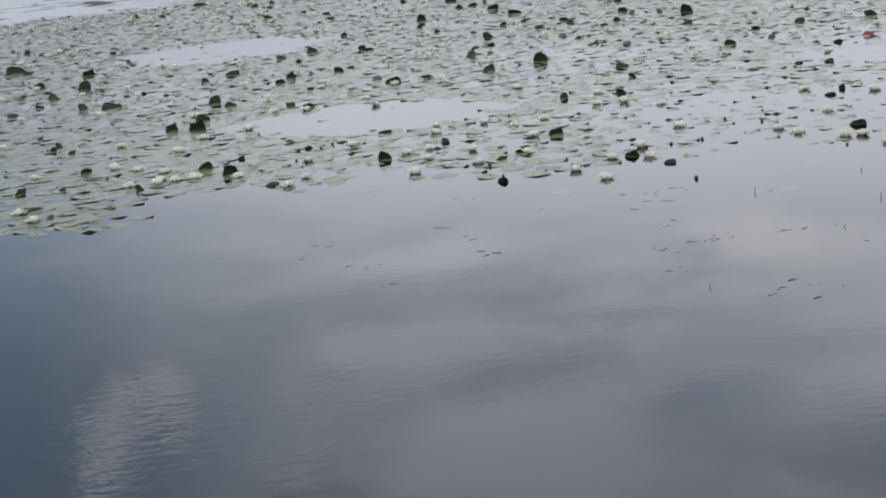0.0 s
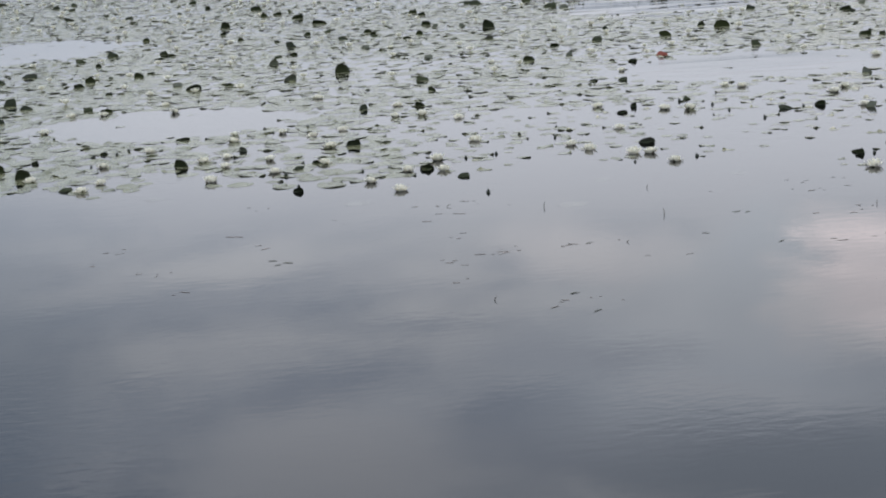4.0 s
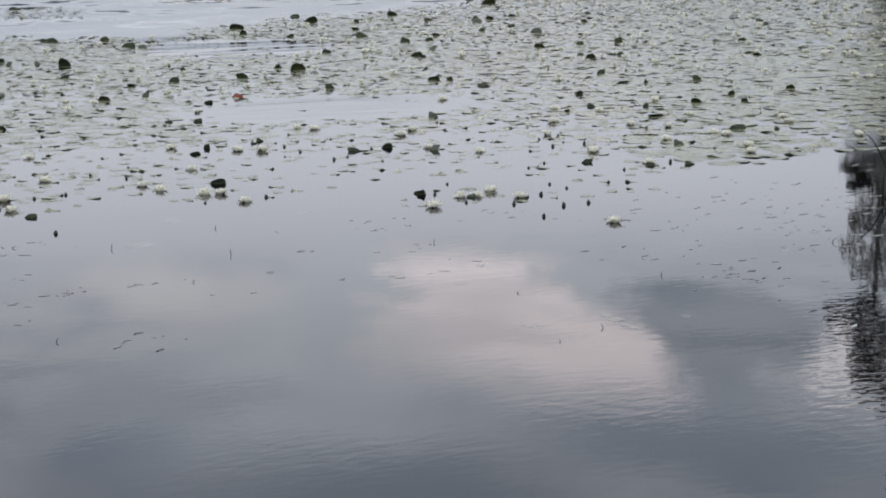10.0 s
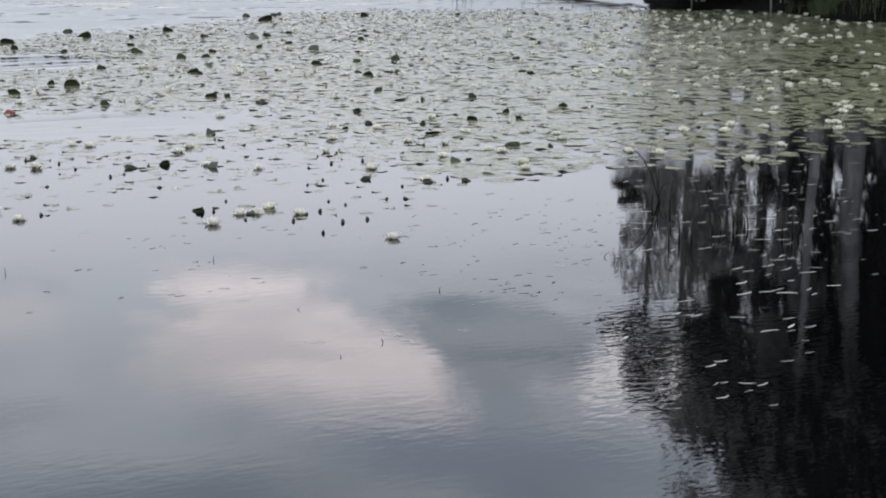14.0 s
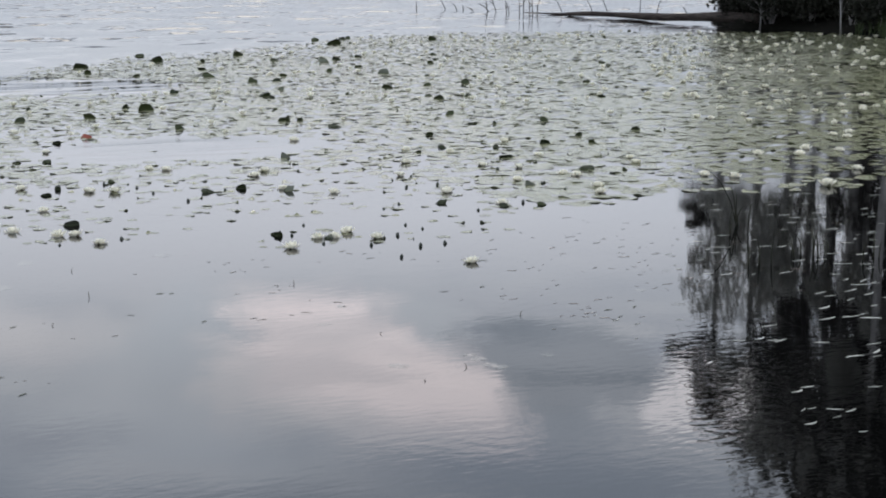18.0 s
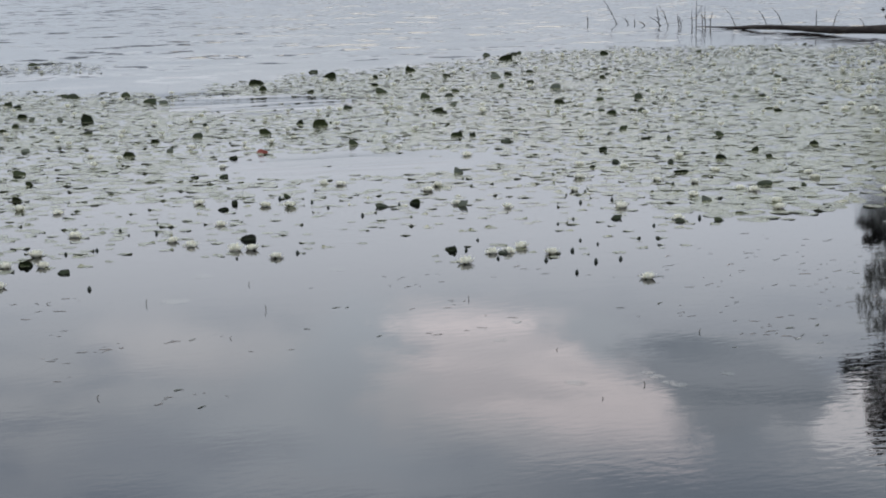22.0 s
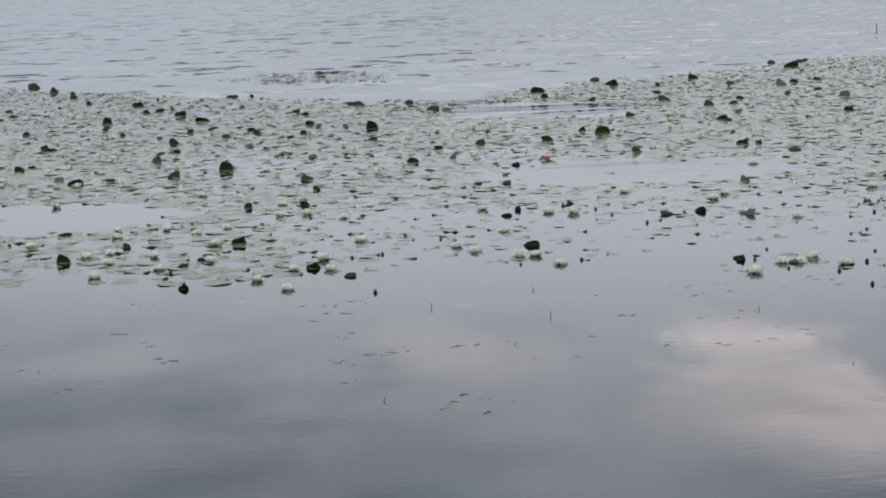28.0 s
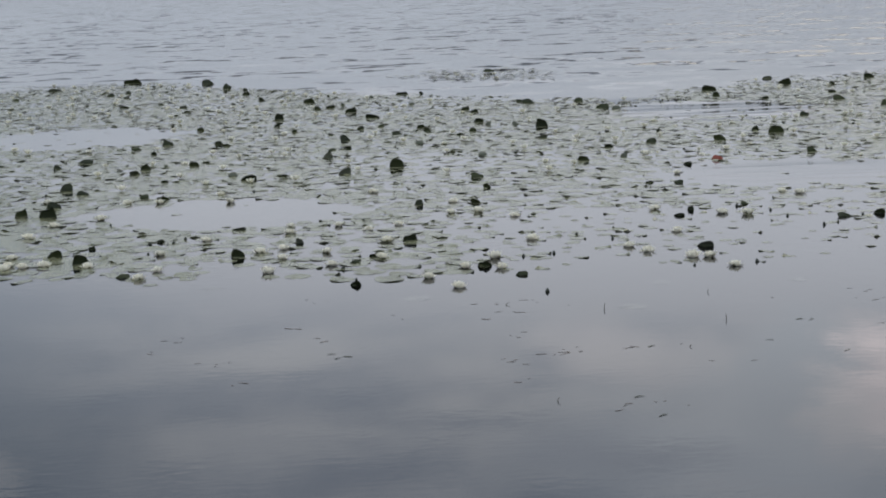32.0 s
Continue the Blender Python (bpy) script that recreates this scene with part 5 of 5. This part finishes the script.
def scrap_shape(seed):
    """A small withered floating leaf, a long oval with a bent edge."""
    dice = random.Random(seed)
    bent = dice.uniform(-0.5, 0.5)
    verts, faces = [(0, 0, 0.045)], []
    for layer in (0, 1):
        for k in range(10):
            turn = 2 * math.pi * k / 10
            w = 0.22 + 0.06 * math.sin(turn + seed)
            x, y = math.cos(turn), w * math.sin(turn) + bent * math.cos(turn) ** 2
            verts.append((x, y, (0.045 + 0.012 * math.sin(2 * turn + seed)) if layer == 0 else -0.02))
    for k in range(10):
        k2 = (k + 1) % 10
        faces.append((0, 1 + k, 1 + k2))
        faces.append((1 + k, 11 + k, 11 + k2, 1 + k2))
    return verts, faces


SCRAPS = [mesh_from("floating_scrap", *scrap_shape(s), DEBRIS) for s in range(5)]
DARKS = [mesh_from("rotten_leaf", *scrap_shape(40 + s), CURL) for s in range(5)]
PALES = [mesh_from("floating_leaf", *scrap_shape(20 + s), PALE) for s in range(5)]
dice = random.Random(63)


def scrap(x, y, size, slim, data, label, group, z=0.001):
    ob = new(data.name.split(".")[0], data)
    ob.matrix_world = pose(x, y, z, 0, 0, dice.uniform(-40, 40)) @ Matrix.Diagonal((size, size * slim, 0.012, 1))
    return tagged(ob, label, "leaf", group)


BROWN_AT = [(1.23, 9.1), (1.67, 7.98), (1.57, 7.96), (1.94, 7.5), (1.87, 7.55), (1.06, 8.29), (1.16, 7.84), (1.3, 7.85), (1.22, 7.85), (0.95, 7.72), (1.32, 6.83), (1.45, 6.82), (3.01, 9.05), (3.02, 8.79), (2.9, 8.16), (3.1, 8.31), (3.0, 8.11), (2.73, 7.56), (2.84, 7.58), (2.91, 7.55), (3.18, 7.64), (3.09, 7.83), (3.15, 7.84), (3.98, 7.45), (4.19, 7.4), (4.12, 7.21), (4.07, 7.01), (4.11, 6.92), (4.23, 7.01), (4.32, 7.12), (4.75, 7.92), (4.81, 7.91), (5.02, 7.85), (4.84, 7.33), (4.82, 7.42), (5.11, 7.71), (4.2, 6.82), (4.3, 6.8), (2.48, 9.05), (4.07, 8.62), (4.58, 8.73)]
BROWN_TOO = [(-0.64, 8.56), (-0.55, 8.59), (-0.58, 8.54), (0.12, 9.46), (-0.42, 8.01), (-0.39, 8.03), (-0.74, 8.3), (-0.23, 7.51), (0.04, 8.49), (-0.02, 8.74), (1.08, 8.3), (0.96, 7.76), (0.92, 7.43), (1.21, 7.88), (1.29, 7.92), (1.13, 7.87), (1.1, 9.11), (0.87, 8.7)]
DARK_AT = [(2.51, 8.34), (2.46, 8.36), (1.61, 7.91), (1.38, 6.65), (1.35, 6.97), (4.01, 7.77), (4.12, 6.16), (3.78, 7.75), (4.31, 8.43), (4.36, 8.44), (2.18, 7.92), (2.45, 7.62), (4.38, 7.63), (4.45, 6.98), (4.27, 6.82), (4.3, 6.98), (0.13, 8.08), (0.2, 8.01), (0.15, 7.98)]
for x, y in BROWN_AT + BROWN_TOO:
    for k in range(dice.choice((1, 2, 2, 3))):
        size = dice.choice((0.008, 0.012, 0.018, 0.027))
        scrap(x + dice.gauss(0, 0.05), y + dice.gauss(0, 0.05), size, dice.uniform(0.3, 0.8), SCRAPS[dice.randrange(5)], "small withered brown leaf scrap floating on water", "floating scraps")
for x, y in DARK_AT:
    scrap(x, y, dice.uniform(0.016, 0.028), dice.uniform(0.5, 0.9), DARKS[dice.randrange(5)], "small dark rotten leaf lump on the water", "floating scraps", 0.002)
for cx, cy, rx, ry, count in ((4.6, 8.0, 0.9, 0.8, 26), (5.4, 8.6, 0.8, 0.7, 40), (5.2, 7.3, 0.6, 0.5, 24), (3.6, 8.9, 0.8, 0.4, 12), (0.9, 8.9, 0.6, 0.3, 6)):
    for _ in range(count):
        scrap(dice.gauss(cx, rx * 0.5), dice.gauss(cy, ry * 0.5), dice.choice((0.006, 0.010, 0.014, 0.020, 0.036)), dice.uniform(0.3, 0.8), SCRAPS[dice.randrange(5)], "small withered brown leaf scrap floating on water", "floating scraps")

# pale narrow leaves that drift in the reflected wood
PALE_FAR = [(5.77, 8.19), (5.27, 7.53), (6.05, 8.51), (6.73, 9.58), (7.11, 9.51), (7.29, 9.33), (7.1, 8.97), (7.28, 9.15), (6.78, 9.05), (6.72, 8.72), (6.86, 8.99), (6.78, 8.4), (6.55, 7.96), (6.93, 8.21), (6.39, 7.62), (6.56, 8.35), (6.24, 7.72), (5.94, 7.62), (5.35, 7.47), (5.47, 7.41), (5.65, 7.37), (6.07, 7.6), (6.87, 7.92), (6.6, 7.78), (5.86, 7.2), (6.09, 7.43), (6.2, 7.37), (7.67, 8.9), (8.23, 9.7), (8.48, 9.89), (7.97, 9.43), (7.58, 9.71)]
PALE_NEAR = [(5.48, 6.84), (5.47, 6.76), (5.66, 6.82), (5.82, 7.06), (5.88, 7.0), (5.79, 6.92), (5.69, 6.71), (5.51, 6.64), (5.28, 6.54), (5.52, 6.47), (5.84, 6.67), (5.73, 6.59), (5.13, 6.33), (5.26, 6.32), (5.34, 6.34), (5.32, 6.26), (5.47, 6.27), (5.42, 6.17), (4.79, 6.33), (4.59, 6.13), (4.62, 6.08), (4.65, 6.06), (4.48, 6.14), (4.79, 5.95), (4.98, 5.82), (4.75, 5.68), (4.84, 5.63), (4.97, 5.65), (4.9, 5.7), (4.78, 5.46), (4.17, 5.3), (4.25, 5.34), (4.02, 5.07), (4.06, 5.07), (4.13, 5.02), (4.18, 4.98), (4.07, 4.93), (4.49, 5.22), (4.66, 5.29), (4.03, 4.73), (4.13, 5.86), (3.93, 4.9)]
for x, y in PALE_FAR + PALE_NEAR:
    ob = new("floating_leaf", PALES[dice.randrange(5)])
    size = dice.uniform(0.026, 0.056) if y > 5.5 else dice.uniform(0.020, 0.038)
    ob.matrix_world = pose(x, y, 0.001, 0, 0, dice.uniform(-35, 35)) @ Matrix.Diagonal((size, size * dice.uniform(0.3, 0.7), 0.02, 1))
    tagged(ob, "pale narrow leaf floating on dark shaded water", "leaf", "floating leaves")
for cx, cy, rx, ry, count in ((7.2, 8.8, 1.0, 0.8, 36), (7.4, 7.8, 1.0, 0.8, 30), (6.6, 7.4, 0.8, 0.6, 14), (6.0, 7.0, 0.7, 0.4, 8), (6.2, 6.3, 0.8, 0.3, 8), (5.6, 8.2, 0.5, 0.5, 20), (4.1, 6.6, 0.35, 0.25, 6)):
    for _ in range(count):
        x, y = dice.gauss(cx, rx * 0.55), dice.gauss(cy, ry * 0.55)
        size = dice.choice((0.010, 0.016, 0.022, 0.030, 0.040))
        ob = new("floating_leaf", PALES[dice.randrange(5)])
        ob.matrix_world = pose(x, y, 0.001, 0, 0, dice.uniform(-35, 35)) @ Matrix.Diagonal((size, size * dice.uniform(0.22, 0.75), 0.02, 1))
        tagged(ob, "pale narrow leaf floating on dark shaded water", "leaf", "floating leaves")

AWASH_SHAPES = [mesh_from("lily_pad", pad_shape(60 + k, 15, 2, 0.0, 0.004)[0].tolist(), pad_shape(60 + k, 15, 2, 0.0, 0.004)[1], AWASH) for k in range(3)]
# single pads that lie awash on the calm water before the bed
for x, y, size in ((2.94, 7.3, 0.055), (3.17, 7.65, 0.045), (2.92, 6.41, 0.07), (3.28, 6.37, 0.06), (3.28, 6.26, 0.05), (3.28, 6.45, 0.045), (3.3, 6.2, 0.05), (3.58, 6.3, 0.05), (5.11, 7.71, 0.05), (4.7, 7.32, 0.05), (4.68, 6.94, 0.05), (2.79, 9.43, 0.09), (0.64, 9.39, 0.11), (1.73, 8.88, 0.12), (0.6, 9.98, 0.10), (-0.48, 10.0, 0.09), (2.03, 9.53, 0.10)):
    ob = new("lily_pad", AWASH_SHAPES[dice.randrange(3)])
    size *= 0.7
    ob.matrix_world = pose(x, y, 0.0, 0, 0, dice.uniform(0, 360)) @ Matrix.Diagonal((size, size * dice.uniform(0.75, 1.0), 0.03, 1))
    tagged(ob, "single greyish lily pad lying awash on open water", "lily pad", "floating lily pads")

# thin stems that pierce the calm water: x, y, height and lean
for x, y, tall, lean in ((1.08, 9.09, 0.02, 0.05), (1.57, 8.86, 0.055, 0.01), (2.2, 9.18, 0.035, 0.01), (2.11, 8.44, 0.055, -0.01), (1.78, 7.86, 0.02, 0.02), (3.09, 7.0, 0.015, 0.02), (2.91, 6.12, 0.015, -0.01), (3.17, 6.26, 0.03, -0.02), (3.86, 7.07, 0.035, 0.02), (5.02, 7.41, 0.05, 0.07), (1.01, 6.96, 0.03, 0.02), (3.16, 8.28, 0.04, 0.0), (6.95, 8.5, 0.06, 0.07), (6.93, 8.52, 0.05, -0.06)):
    ob = new("stem_of_grass", mesh_from("stem_of_grass", *tube([(x, y, -0.03), (x + lean * 0.2, y, tall * 0.3), (x + lean * 0.6, y, tall * 0.55)], [0.0022, 0.0019, 0.0010], 5), STALK))
    tagged(ob, "thin dark plant stem rising from calm water", "stem", "stems in the water")
